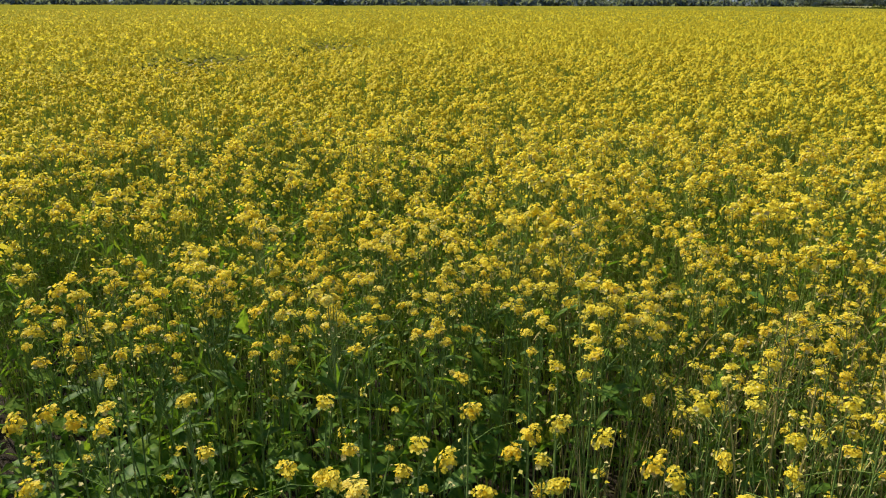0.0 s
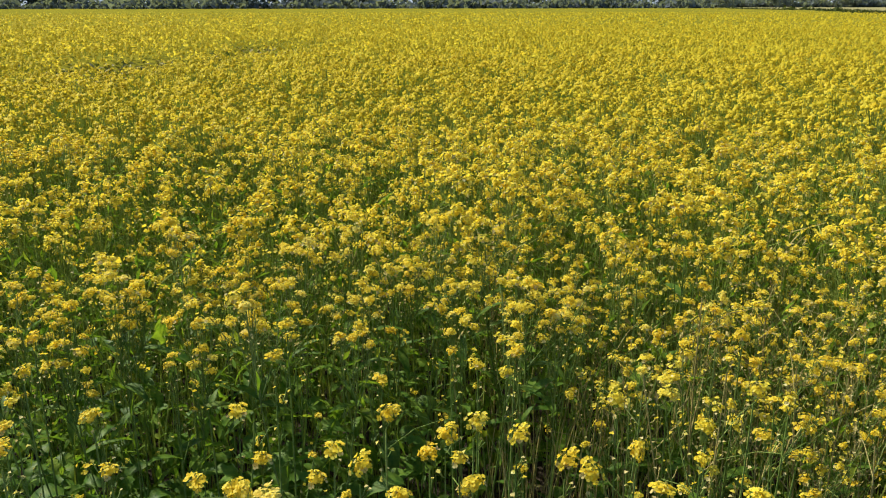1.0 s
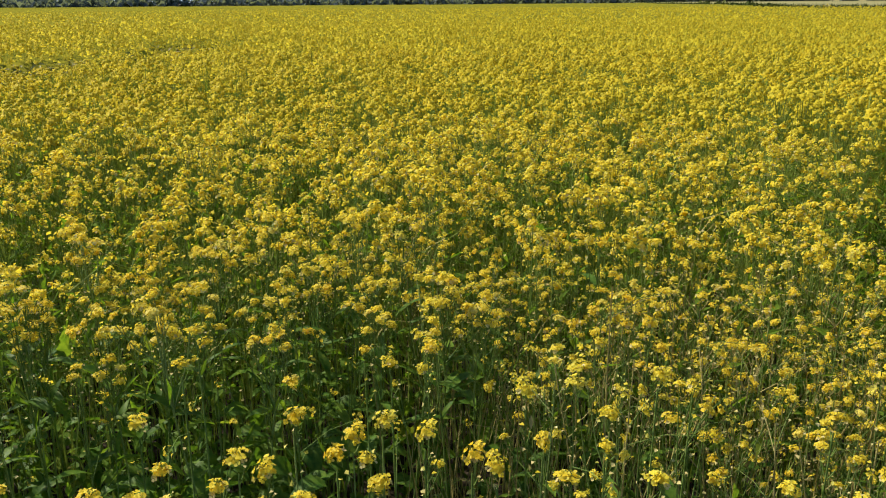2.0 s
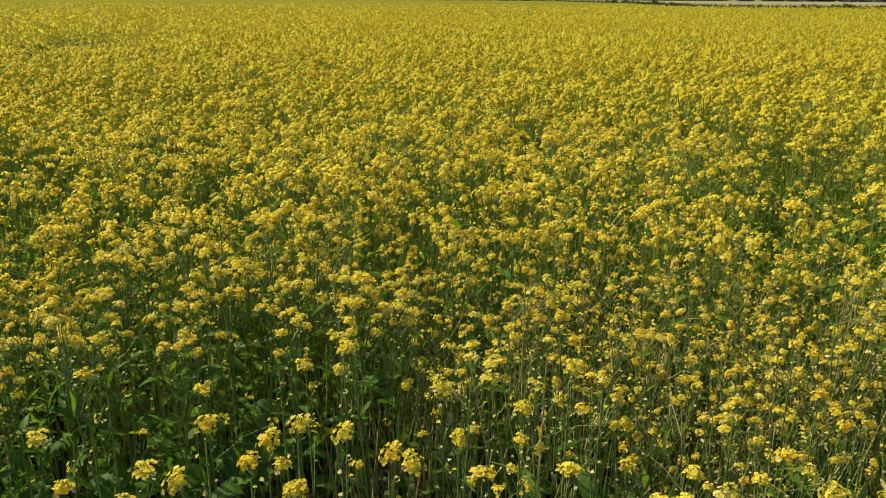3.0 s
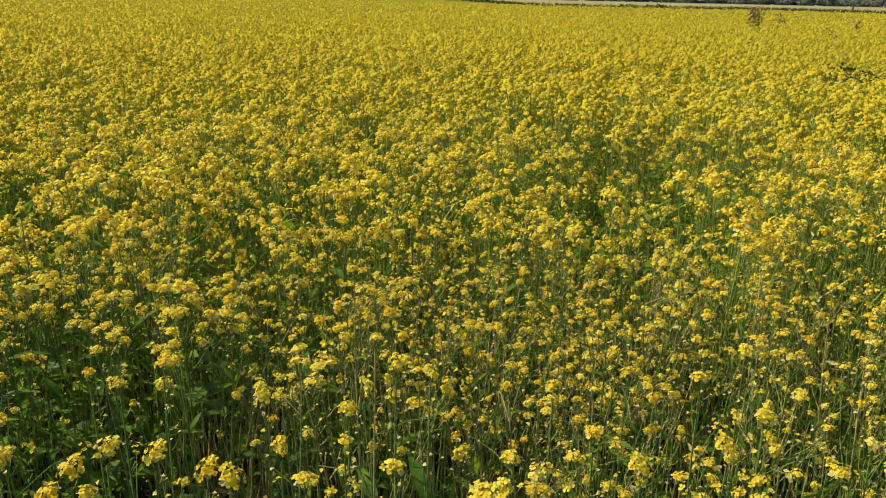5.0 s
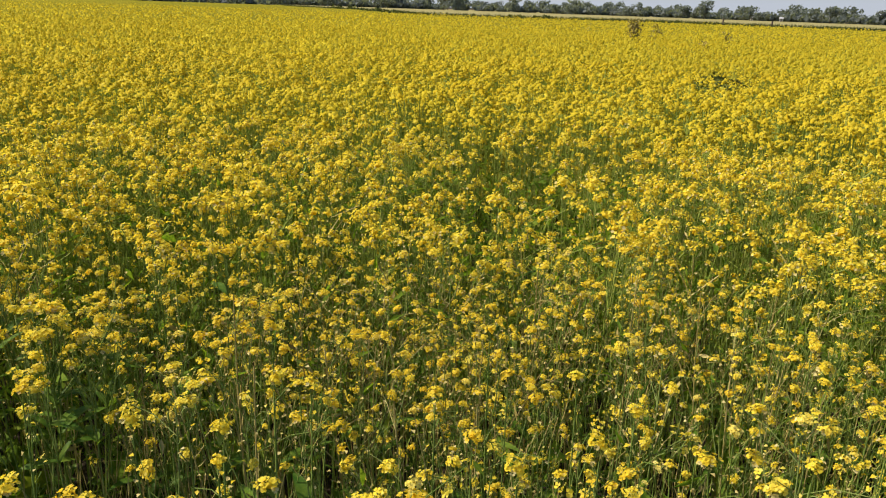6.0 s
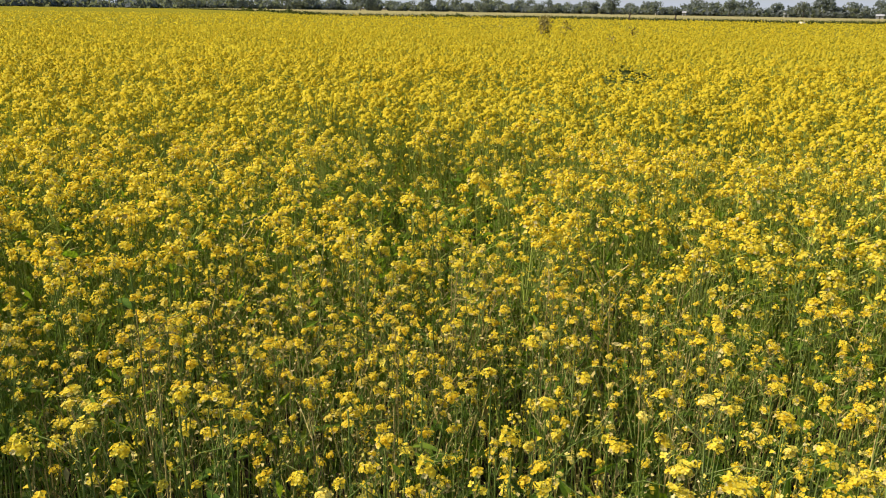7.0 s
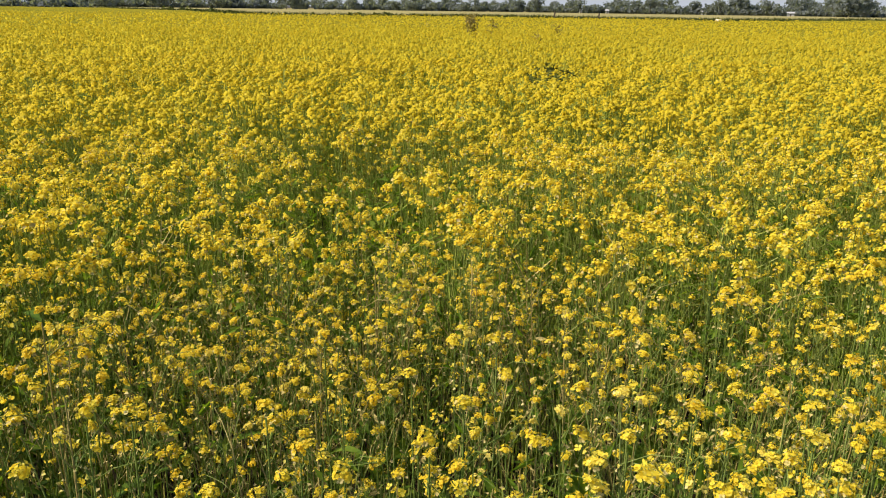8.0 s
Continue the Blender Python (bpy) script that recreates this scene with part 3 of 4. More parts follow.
def build_stubble():
    pts = [(78, 60), (165, -60), (700, -60), (700, 430), (300, 520), (60, 420), (66, 200), (55, 110)]
    g = Geo()
    g.add([(x, y, 0.02) for x, y in pts], [(0, 1, 2), (0, 2, 3), (0, 3, 4), (0, 4, 5), (0, 5, 6), (0, 6, 7)], 0)
    structure("ground_stubble", g.mesh("ground_stubble", [M_STRAW]), "pale straw-coloured stubble beyond the crop")


def crown_geo(rng, h, spread):
    """Leaf clumps scattered over several uneven boughs."""
    sc, lumps = Geo(), []
    for _ in range(11):
        a, u = rng.uniform(0, 6.28), rng.uniform(0, 1)
        lumps.append((spread * 0.55 * math.sqrt(u) * math.cos(a), spread * 0.55 * math.sqrt(u) * math.sin(a), h * rng.uniform(0.22, 0.88), spread * rng.uniform(0.22, 0.42)))
    for cx, cy, cz, r in lumps:
        for _ in range(36):
            d = rng.normal(0, 1, 3)
            d /= np.linalg.norm(d)
            p = np.array([cx, cy, cz]) + d * r * rng.uniform(0.55, 1.08) * (1, 1, 0.8)
            m = frame_of(d + rng.normal(0, 0.6, 3), rng.uniform(0, 6))
            s = r * rng.uniform(0.13, 0.27)
            q = np.array([(-s, -s * 0.6, 0), (s * 0.8, -s, 0.2 * s), (s, s * 0.7, 0), (-s * 0.7, s, 0.25 * s)])
            sc.add(q @ m.T + p, [(0, 1, 2), (0, 2, 3)], 0)
    return sc


def tree_proto(rng, h, spread, label):
    root = tagged(new("tree"), label, "tree", "trees on the skyline")
    g = Geo()
    tube(g, [(0, 0, -0.2), (0.1, 0, h * 0.3), (0.0, 0.15, h * 0.72)], h * 0.028, h * 0.010, 7, 0)
    for k in range(4):
        a = k * 1.6 + rng.uniform(0, 0.6)
        tube(g, [(0.08, 0, h * 0.3), (spread * 0.2 * math.cos(a), spread * 0.2 * math.sin(a), h * 0.5), (spread * 0.4 * math.cos(a), spread * 0.4 * math.sin(a), h * 0.66)], h * 0.014, h * 0.004, 5, 0)
    for nm, me in (("trunk", g.mesh("trunk", [M_BARK], True)), ("crown", crown_geo(rng, h, spread).mesh("crown", [M_TREE_HAZED]))):
        ob = new(nm, me)
        ob.parent = root
    return root


def build_trees():
    rng = np.random.default_rng(21)
    kinds = [(9.5, 8.5), (8.0, 9.0), (11.5, 8.0), (7.0, 7.0), (10.0, 11.0), (13.0, 10.0)]
    protos = [tree_proto(rng, h, s, "haze-greyed leafy broad-crowned tree on the skyline") for h, s in kinds]
    used = set()

    def place(i, x, y, s):
        m = pose(x, y, 0, 0, 0, rng.uniform(0, 360)) @ Matrix.Scale(s, 4)
        if i in used:
            copy_thing(protos[i], m @ Matrix.Scale(1 / protos[i].scale.x, 4))
        else:
            used.add(i)
            protos[i].matrix_basis = m
    for k in range(44):                                    # belt behind the crop's far edge
        place(int(rng.integers(6)), -205 + k * 6.1 + rng.normal(0, 1.5), 216 + 9 * (k % 2) + rng.normal(0, 2), rng.uniform(0.8, 1.15))
    for k in range(136):                                    # far line beyond the stubble
        a = radians(14 + k * 0.46 + rng.normal(0, 0.16))
        d = 455 + 30 * math.sin(k * 0.7) + rng.normal(0, 14)
        place(int(rng.integers(6)), d * math.sin(a), d * math.cos(a), rng.uniform(0.30, 0.68) * (1.45 if k > 96 else 1.15))


def bush_mesh(rng, r, h, mat=None):
    g = Geo()
    for _ in range(150):
        d = rng.normal(0, 1, 3)
        d /= np.linalg.norm(d)
        p = np.array([d[0] * r, d[1] * r, h * 0.5 + d[2] * h * 0.5]) * rng.uniform(0.6, 1.05)
        m = frame_of(d + rng.normal(0, 0.6, 3), rng.uniform(0, 6))
        s = r * rng.uniform(0.09, 0.19)
        g.add(np.array([(-s, -s * 0.6, 0), (s * 0.8, -s, 0.2 * s), (s, s * 0.7, 0), (-s * 0.7, s, 0.25 * s)]) @ m.T + p, [(0, 1, 2), (0, 2, 3)], 0)
    return g.mesh("bush", [mat or M_GRASS])


def build_hedges():
    rng = np.random.default_rng(31)
    kinds = [bush_mesh(rng, 1.3, 1.3), bush_mesh(rng, 1.0, 1.0), bush_mesh(rng, 1.7, 1.1)]
    # far bushes take the same haze-tinted leaf colour as the trees
    far_kinds = [bush_mesh(rng, 1.3, 1.3, M_TREE_HAZED), bush_mesh(rng, 1.0, 1.0, M_TREE_HAZED), bush_mesh(rng, 1.7, 1.1, M_TREE_HAZED)]

    def row(x0, y0, x1, y1, count, size, label, group, kinds=kinds):
        for k in range(count):
            s = k / max(1, count - 1)
            ob = tagged(new("bush", kinds[k % 3]), label, "bush", group)
            ob.matrix_basis = pose(x0 + (x1 - x0) * s + rng.normal(0, 0.5), y0 + (y1 - y0) * s + rng.normal(0, 0.5), 0, 0, 0, rng.uniform(0, 360)) @ Matrix.Scale(size * rng.uniform(0.75, 1.2), 4)
    row(57, 146, 46, 92, 10, 0.9, "low dark green bush on the field bank", "bushes along the bank")
    row(44, 80, 64, 77, 20, 0.72, "low dark green bush on the field bank", "bushes along the bank")
    row(-205, 207, 60, 203, 74, 2.5, "dense haze-greyed bush below the tree belt", "bushes under the tree belt", far_kinds)
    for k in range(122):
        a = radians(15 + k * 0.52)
        ob = tagged(new("bush", far_kinds[k % 3]), "haze-greyed bush below the far trees", "bush", "bushes below the far trees")
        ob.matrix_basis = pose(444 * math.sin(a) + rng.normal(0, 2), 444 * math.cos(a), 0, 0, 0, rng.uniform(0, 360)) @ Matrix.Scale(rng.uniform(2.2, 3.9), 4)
    # grassy bank that borders the crop
    sc, g = Scatter(), Geo()
    g.add([(-0.05, 0, 0), (0.05, 0, 0), (0.02, 0.05, 1)], [(0, 1, 2)], 0)
    line = [(60, 196), (54, 122), (44, 84), (60, 74), (70, 73), (74, 66), (79, 55), (84, 49), (102, 50), (134, 54), (165, 34)]
    for (ax, ay), (bx, by) in zip(line, line[1:]):
        n = 2600
        s = rng.uniform(0, 1, n)
        pos = np.stack([ax + (bx - ax) * s + rng.normal(0, 1.3, n), ay + (by - ay) * s + rng.normal(0, 1.3, n), np.zeros(n)], 1)
        sc.put(g, pos, turns(rng, n, 0.25), np.stack([np.full(n, 3.0), np.full(n, 1.0), rng.uniform(0.6, 1.15, n)], 1))
    tagged(new("bank_grass", sc.mesh("bank_grass", [M_GRASS])), "strip of dark rough grass beside the crop", "grass", kind="stuff")


def box(g, x0, y0, z0, x1, y1, z1, mat):
    v = [(x, y, z) for z in (z0, z1) for y in (y0, y1) for x in (x0, x1)]
    g.add(v, [(0, 2, 3), (0, 3, 1), (4, 5, 7), (4, 7, 6), (0, 1, 5), (0, 5, 4), (2, 6, 7), (2, 7, 3), (0, 4, 6), (0, 6, 2), (1, 3, 7), (1, 7, 5)], mat)


def child(name, me, parent, label=""):
    ob = new(name, me)
    ob.parent = parent
    return tagged(ob, label)


def build_far_things():
    for az, d, w, label in ((49.8, 430, 2.0, "small whitewashed hut with a tin roof before the trees"), (51.6, 430, 2.6, "small whitewashed hut with a tin roof before the trees"), (58.0, 430, 4.2, "low white farm shed with a tin roof before the trees"), (63.4, 430, 5.2, "long white farm shed with a tin roof before the trees")):
        root = tagged(new("hut"), label, "house", "huts below the far trees")
        g = Geo()
        box(g, -w / 2, -1.8, 0, w / 2, 1.8, 2.0, 0)
        child("wall", g.mesh("wall", [M_WALL]), root)
        r = Geo()
        hw = w / 2 + 0.4
        for sgn in (1, -1):
            r.add([(-hw, sgn * 2.3, 2.15), (hw, sgn * 2.3, 2.15), (hw, 0, 3.3), (-hw, 0, 3.3), (-hw, sgn * 2.3, 2.23), (hw, sgn * 2.3, 2.23), (hw, 0, 3.38), (-hw, 0, 3.38)],
                  [(0, 1, 2), (0, 2, 3), (4, 6, 5), (4, 7, 6), (0, 4, 5), (0, 5, 1)], 0)
        child("roof", r.mesh("roof", [M_TIN]), root, "grey tin roof")
        d0 = Geo()
        box(d0, -0.45, -1.84, 0, 0.45, -1.80, 1.9, 0)
        child("door", d0.mesh("door", [M_WOOD]), root, "dark wooden door")
        a = radians(az)
        root.matrix_basis = pose(d * math.sin(a), d * math.cos(a), 0, 0, 0, -az) @ Matrix.Scale(0.62, 4)
    for x, y, h in ((71.1, 63.5, 1.45), (75.4, 60.5, 1.32)):
        g = Geo()
        tube(g, [(0, 0, -0.1), (0.02, 0, h * 0.5), (0.14, 0, h)], 0.12, 0.09, 6, 0)
        g.add([(0.05, 0.0, h), (0.15, 0.0, h), (0.10, 0.06, h + 0.03)], [(0, 1, 2)], 0)
        tagged(new("wooden_post", g.mesh("wooden_post", [M_WOOD], True)), "dark weathered wooden post at the crop's edge", "post", "posts at the crop's edge").matrix_basis = pose(x, y, 0)
    # covered heap by the crop's edge
    g, rng = Geo(), np.random.default_rng(5)
    n, k = 14, 6
    v = [(0, 0, 1.30)]
    for i in range(1, k + 1):
        for j in range(n):
            a, s = 2 * math.pi * j / n, i / k
            v.append((0.95 * s * math.cos(a) * (1 + rng.normal(0, 0.06)), 0.55 * s * math.sin(a), 1.30 * (1 - s ** 7) + rng.normal(0, 0.03)))
    f = [(0, 1 + j, 1 + (j + 1) % n) for j in range(n)]
    for i in range(k - 1):
        for j in range(n):
            a, b = 1 + i * n + j, 1 + i * n + (j + 1) % n
            f += [(a, a + n, b + n), (a, b + n, b)]
    g.add(v, f, 0)
    tagged(new("heap", g.mesh("heap", [M_SHEET], True)), "pale covered straw heap beside the crop", "heap").matrix_basis = pose(78.6, 46.9, 0, 0, 0, 30) @ Matrix.Diagonal((0.9, 0.8, 0.70, 1))


def build_weeds():
    """Dry weeds that stand out of the crop."""
    rng = np.random.default_rng(11)

    def weed(h, twigs, spread, lean, label, at, leafy):
        root = tagged(new("weed"), label, "weed")
        g, lf = Geo(), Geo()
        tube(g, [(0, 0, 0), (lean * 0.4, 0, h * 0.5), (lean, 0, h)], 0.014, 0.004, 5, DRYM)
        for k in range(twigs):
            s, a = rng.uniform(0.35, 0.95), rng.uniform(0, 6.28)
            p = np.array([lean * s, 0, h * s])
            q = p + np.array([math.cos(a) * spread, math.sin(a) * spread, rng.uniform(0.05, 0.25)]) * rng.uniform(0.5, 1.1)
            tube(g, [p, (p + q) / 2 + (0, 0, 0.03), q], 0.005, 0.002, 3, DRYM)
            for _ in range(leafy):
                w = p + (q - p) * rng.uniform(0.2, 1.0)
                lf.put(LEAVES_LOW[int(rng.integers(0, 3))], leaf_matrix(rng.uniform(0, 6.28), w, rng.uniform(0.5, 0.9), rng.normal(0, 0.6)))
        child("stem", g.mesh("stem", NEAR), root)
        if leafy:
            v, f, m = lf.arrays()
            child("foliage", mesh_of("foliage", v, f, m * 0 + DRYM, MANY), root, "withered brown leaves")
        root.matrix_basis = pose(*at)
    weed(1.50, 95, 0.30, -0.16, "tall withered brown weed standing out of the flowers", (17.62, 18.4, 0), 5)
    weed(1.30, 14, 0.22, 0.30, "leaning dry brown weed among the flowers", (17.97, 18.2, 0), 5)
    weed(1.16, 12, 0.16, 0.08, "low withered brown weed among the flowers", (16.0, 14.3, 0), 7)
    weed(1.18, 12, 0.18, -0.06, "low withered brown weed among the flowers", (18.2, 15.5, 0), 7)
    weed(1.32, 5, 0.16, 0.25, "thin dark bent dry twig above the flowers", (23.1, 27.6, 0), 1)


def build_weed_patch():
    """Leafy weeds that fill the hollows and gaps in the crop."""
    rng = np.random.default_rng(13)
    sc = Scatter()
    for cx, cy, run, wide, top, n, slant in ((8.9, 7.3, 0.50, 0.24, 0.88, 700, 0.95), (-4.3, 12.0, 0.55, 0.55, 0.80, 420, 0.0), (-3.2, 12.6, 0.45, 0.50, 0.78, 330, 0.0), (-3.1, 15.9, 0.6, 0.6, 0.84, 300, 0.0),
                                             (-4.8, 8.2, 0.35, 0.35, 0.80, 260, 0.0), (-3.5, 8.9, 0.35, 0.30, 0.82, 200, 0.0)):
        t = rng.normal(0, run, n)
        pos = np.stack([cx + slant * t + rng.normal(0, wide, n), cy + t + rng.normal(0, 0.15, n), top * rng.uniform(0.5, 1.0, n)], 1)
        for k in range(3):
            sc.put(LEAVES_LOW[k] if slant or k == 1 else leaf_geo(rng, 0.13, 0.04, 0.4, False, 2, DRYM), pos[k::3], turns(rng, len(pos[k::3]), 0.5), rng.uniform(0.6, 1.1, len(pos[k::3])))
    tagged(new("weeds", sc.mesh("weeds", [MANY[0], M_GRASS] + MANY[2:])), "patches of dark green and dry brown weeds without flowers", "weeds", kind="stuff")


# ---------------------------------------------------------------- the crop, far to near
def build_far_crop():
    rng = np.random.default_rng(41)
    # clumps of bloom, thirty to ninety metres out
    clump = []
    for _ in range(4):
        g = Geo()
        puff(g, rng, 0.058, 0.8, cap=True)
        clump.append(g)
    sc = Scatter()
    x, y = jittered(rng, 30, 85, 0.43, (-41, 79))
    r, _ = polar(x, y)
    keep = rng.uniform(0, 1, len(x)) < np.clip(1.4 - r / 75, 0.4, 0.95)
    x, y = x[keep], y[keep]
    z = 0.84 + rng.normal(0, 0.06, len(x)) + 1.6 * (lie(x, y) - 1.0)
    for k in range(4):
        s = slice(k, None, 4)
        sc.put(clump[k], np.stack([x[s], y[s], z[s]], 1), turns(rng, len(x[s]), 0.2), rng.uniform(0.8, 1.3, len(x[s])))
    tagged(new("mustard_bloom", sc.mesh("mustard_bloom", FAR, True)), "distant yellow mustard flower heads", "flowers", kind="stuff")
    # flower clusters, ten to thirty metres out
    sc, tops = Scatter(), []
    for _ in range(6):
        g = Geo()
        v = [(0.027 * math.cos(k * 1.2566 + rng.normal(0, 0.2)) * rng.uniform(0.75, 1.25), 0.027 * math.sin(k * 1.2566) * rng.uniform(0.75, 1.25), rng.normal(-0.014, 0.008)) for k in range(5)]
        g.add([*v, (rng.normal(0, 0.004), rng.normal(0, 0.004), 0.028)], [(k, (k + 1) % 5, 5) for k in range(5)], PETAL)
        g.add([(-0.003, 0, -0.25), (0.003, 0, -0.25), (0, 0, 0)], [(0, 1, 2)], STEMM)
        tops.append(g)
    x, y = jittered(rng, 10.4, 30, 0.101, (-41, 79))
    r, _ = polar(x, y)
    keep = rng.uniform(0, 1, len(x)) < bloom(x, y) * np.clip(1.1 - r / 60, 0.5, 0.92)
    x, y = x[keep], y[keep]
    z = 0.90 + rng.normal(0, 0.075, len(x)) + lie(x, y) - 1.0
    for k in range(6):
        s = slice(k, None, 6)
        sc.put(tops[k], np.stack([x[s], y[s], z[s]], 1), turns(rng, len(x[s]), 0.25), rng.uniform(0.75, 1.4, len(x[s])))
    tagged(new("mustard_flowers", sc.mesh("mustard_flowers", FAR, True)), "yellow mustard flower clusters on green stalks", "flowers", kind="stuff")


def choose_kind(rng, x, y):
    b, s, u = float(bloom(x, y)), float(spent(x, y)), rng.uniform()
    if u > b:
        return "leafy"
    if rng.uniform() < s:
        return "spent"
    return "bushy" if rng.uniform() < 0.72 else "tall"


VARIANTS = {"topped": 5, "single": 5, "tall": 4, "bushy": 6, "spent": 4, "leafy": 3}
PLANS = {k: [plant_plan(RNG, k) for _ in range(n)] for k, n in VARIANTS.items()}
NEAR_END = 2.32


def build_mid_crop():
    rng = np.random.default_rng(51)
    for lod, r0, r1, step, name in ((1, NEAR_END, 4.7, 0.130, "mustard_crop"), (2, 4.7, 11.0, 0.134, "mustard_crop")):
        sc = Scatter()
        x, y = jittered(rng, r0, r1, step)
        if lod == 2:                                       # unseen edge rows beside the onlooker, added to widen and shade the crop
            for side, end, span in ((1.5, 6.5, (-84, -47)), (2.32, 6.5, (-47, -41)), (1.3, 6.5, (79, 97))):
                sx, sy = jittered(rng, side, end, 0.168, span)
                x, y = np.concatenate([x, sx]), np.concatenate([y, sy])
        sets = {}
        for px, py in zip(x, y):
            k = choose_kind(rng, px, py)
            sets.setdefault((k, int(rng.integers(VARIANTS[k]))), []).append((px, py, 0.0))
        for (k, i), pos in sorted(sets.items()):
            pos = np.array(pos)
            s = rng.normal(0.96, 0.06, len(pos)) * lie(pos[:, 0], pos[:, 1])
            sc.put(plant_low(PLANS[k][i], lod, k == "spent" and i % 2 == 0), pos, turns(rng, len(pos), 0.05), np.clip(s, 0.6, 1.15))
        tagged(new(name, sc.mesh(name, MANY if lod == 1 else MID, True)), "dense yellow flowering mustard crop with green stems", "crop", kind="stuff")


def build_undergrowth():
    """Loose leaves, thin shoots and blades between the plants."""
    rng = np.random.default_rng(61)
    sc = Scatter()
    x, y = jittered(rng, 0.95, 6.5, 0.088)
    r, _ = polar(x, y)
    bare = 1 - 0.72 * np.clip(1.7 * blob(x, y, 0.45, 1.5, 0.66, 0.62) + blob(x, y, -0.52, 1.85, 0.26, 0.42), 0, 1)
    keep = (r > 1.15) & (rng.uniform(0, 1, len(x)) < np.clip(1.25 - r / 10, 0.4, 1) * np.clip(bare + 0.35, 0, 1) * (1 - gap(x, y)))
    x, y, r = x[keep], y[keep], r[keep]
    z = rng.uniform(0.05, 0.62, len(x)) * np.where(bare[keep] < 0.6, 0.75, 1.0)
    kind = rng.integers(0, 5, len(x))
    hx, hy = jittered(rng, 1.7, 5.6, 0.085)
    thin = rng.uniform(0, 1, len(hx)) < np.clip(1.05 - 0.5 * bloom(hx, hy) + 0.35 * (hx < 0.5), 0.45, 0.95) * (1 - 0.75 * spent(hx, hy))
    hx, hy = hx[thin], hy[thin]
    x, y, z = np.concatenate([x, hx]), np.concatenate([y, hy]), np.concatenate([z, rng.uniform(0.45, 0.86, len(hx)) * lie(hx, hy)])
    kind = np.concatenate([kind, rng.choice([2, 2, 3, 1], len(hx))])
    for k in range(5):
        s = kind == k
        sc.put(LEAVES_LOW[k] if k > 1 else LEAVES[k], np.stack([x[s], y[s], z[s]], 1), turns(rng, int(s.sum()), 0.45), rng.uniform(0.4, 0.85, int(s.sum())))
    fx, fy = jittered(rng, 1.25, 4.4, 0.034)
    few = rng.uniform(0, 1, len(fx)) < np.where(fy < 1.75, 0.4, 0.85) * (1 - 0.25 * spent(fx, fy)) * (1 - gap(fx, fy))
    fx, fy = fx[few], fy[few]
    fz = rng.uniform(0.25, 0.88, len(fx)) * lie(fx, fy) * np.where((fy < 1.75) & (fx < 1.3), 0.7, 1.0)
    faded = rng.uniform(0, 1, len(fx)) < 0.55 * spent(fx, fy)
    for k in range(3):                                     # narrow upper leaves, green pods and dry bits
        at = np.stack([fx, fy, fz], 1)[faded if k == 2 else ~faded]
        at = at if k == 2 else at[k::2]
        n = len(at)
        sc.put(CHAFF if k == 2 else LEAVES_FAR[3 - k], at, turns(rng, n, 0.7), np.stack([rng.uniform(0.35, 0.9, n), rng.uniform(0.4, 0.9, n), rng.uniform(0.5, 1.2, n)], 1))
    blade = Geo()
    blade.add([(-0.0018, 0, 0), (0.0018, 0, 0), (0.004, 0.01, 0.5), (0.008, 0.03, 0.95)], [(0, 1, 2), (0, 2, 3)], STEMM)
    shoot = Geo()
    tube(shoot, [(0, 0, 0), (0.02, 0.01, 0.45), (0.01, 0.03, 0.9)], 0.0016, 0.0008, 3, STEMM)
    for k in range(6):
        c, a = 0.62 + 0.055 * k, k * 2.4
        p, q = np.array([0.014, 0.018, c]), np.array([0.014 + 0.022 * math.cos(a), 0.018 + 0.022 * math.sin(a), c + 0.025])
        shoot.add([p, p + (0.0012, 0.0012, 0), q], [(0, 1, 2)], STEMM)
        fleck(shoot, rng, q, 0.0052)
    dry = Geo()
    tube(dry, [(0, 0, 0), (-0.02, 0.02, 0.45), (0.02, -0.02, 0.88)], 0.002, 0.001, 3, DRYM)
    x, y = jittered(rng, 1.15, 5.5, 0.052)
    w = spent(x, y)
    pick = rng.uniform(0, 1, len(x))
    pick = np.where(rng.uniform(0, 1, len(x)) < 0.97 * np.clip(1.7 * blob(x, y, 0.45, 1.5, 0.66, 0.62) + blob(x, y, -0.52, 1.85, 0.26, 0.42) + 2 * gap(x, y), 0, 1), 0.9, pick)
    low = np.where(bloom(x, y) < 0.55, 0.55, 1.0)
    for g, s in ((blade, pick < 0.5 - 0.2 * w), (shoot, (pick > 0.5) & (pick < 0.86 - 0.10 * w)), (dry, pick > 0.97 - 0.26 * w)):
        n = int(s.sum())
        h = rng.uniform(0.55, 0.98, n) * low[s]
        sc.put(g, np.stack([x[s], y[s], np.zeros(n)], 1), turns(rng, n, 0.10), np.stack([np.ones(n), np.ones(n), h], 1))
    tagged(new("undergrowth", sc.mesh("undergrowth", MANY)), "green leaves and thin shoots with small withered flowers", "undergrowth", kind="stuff")


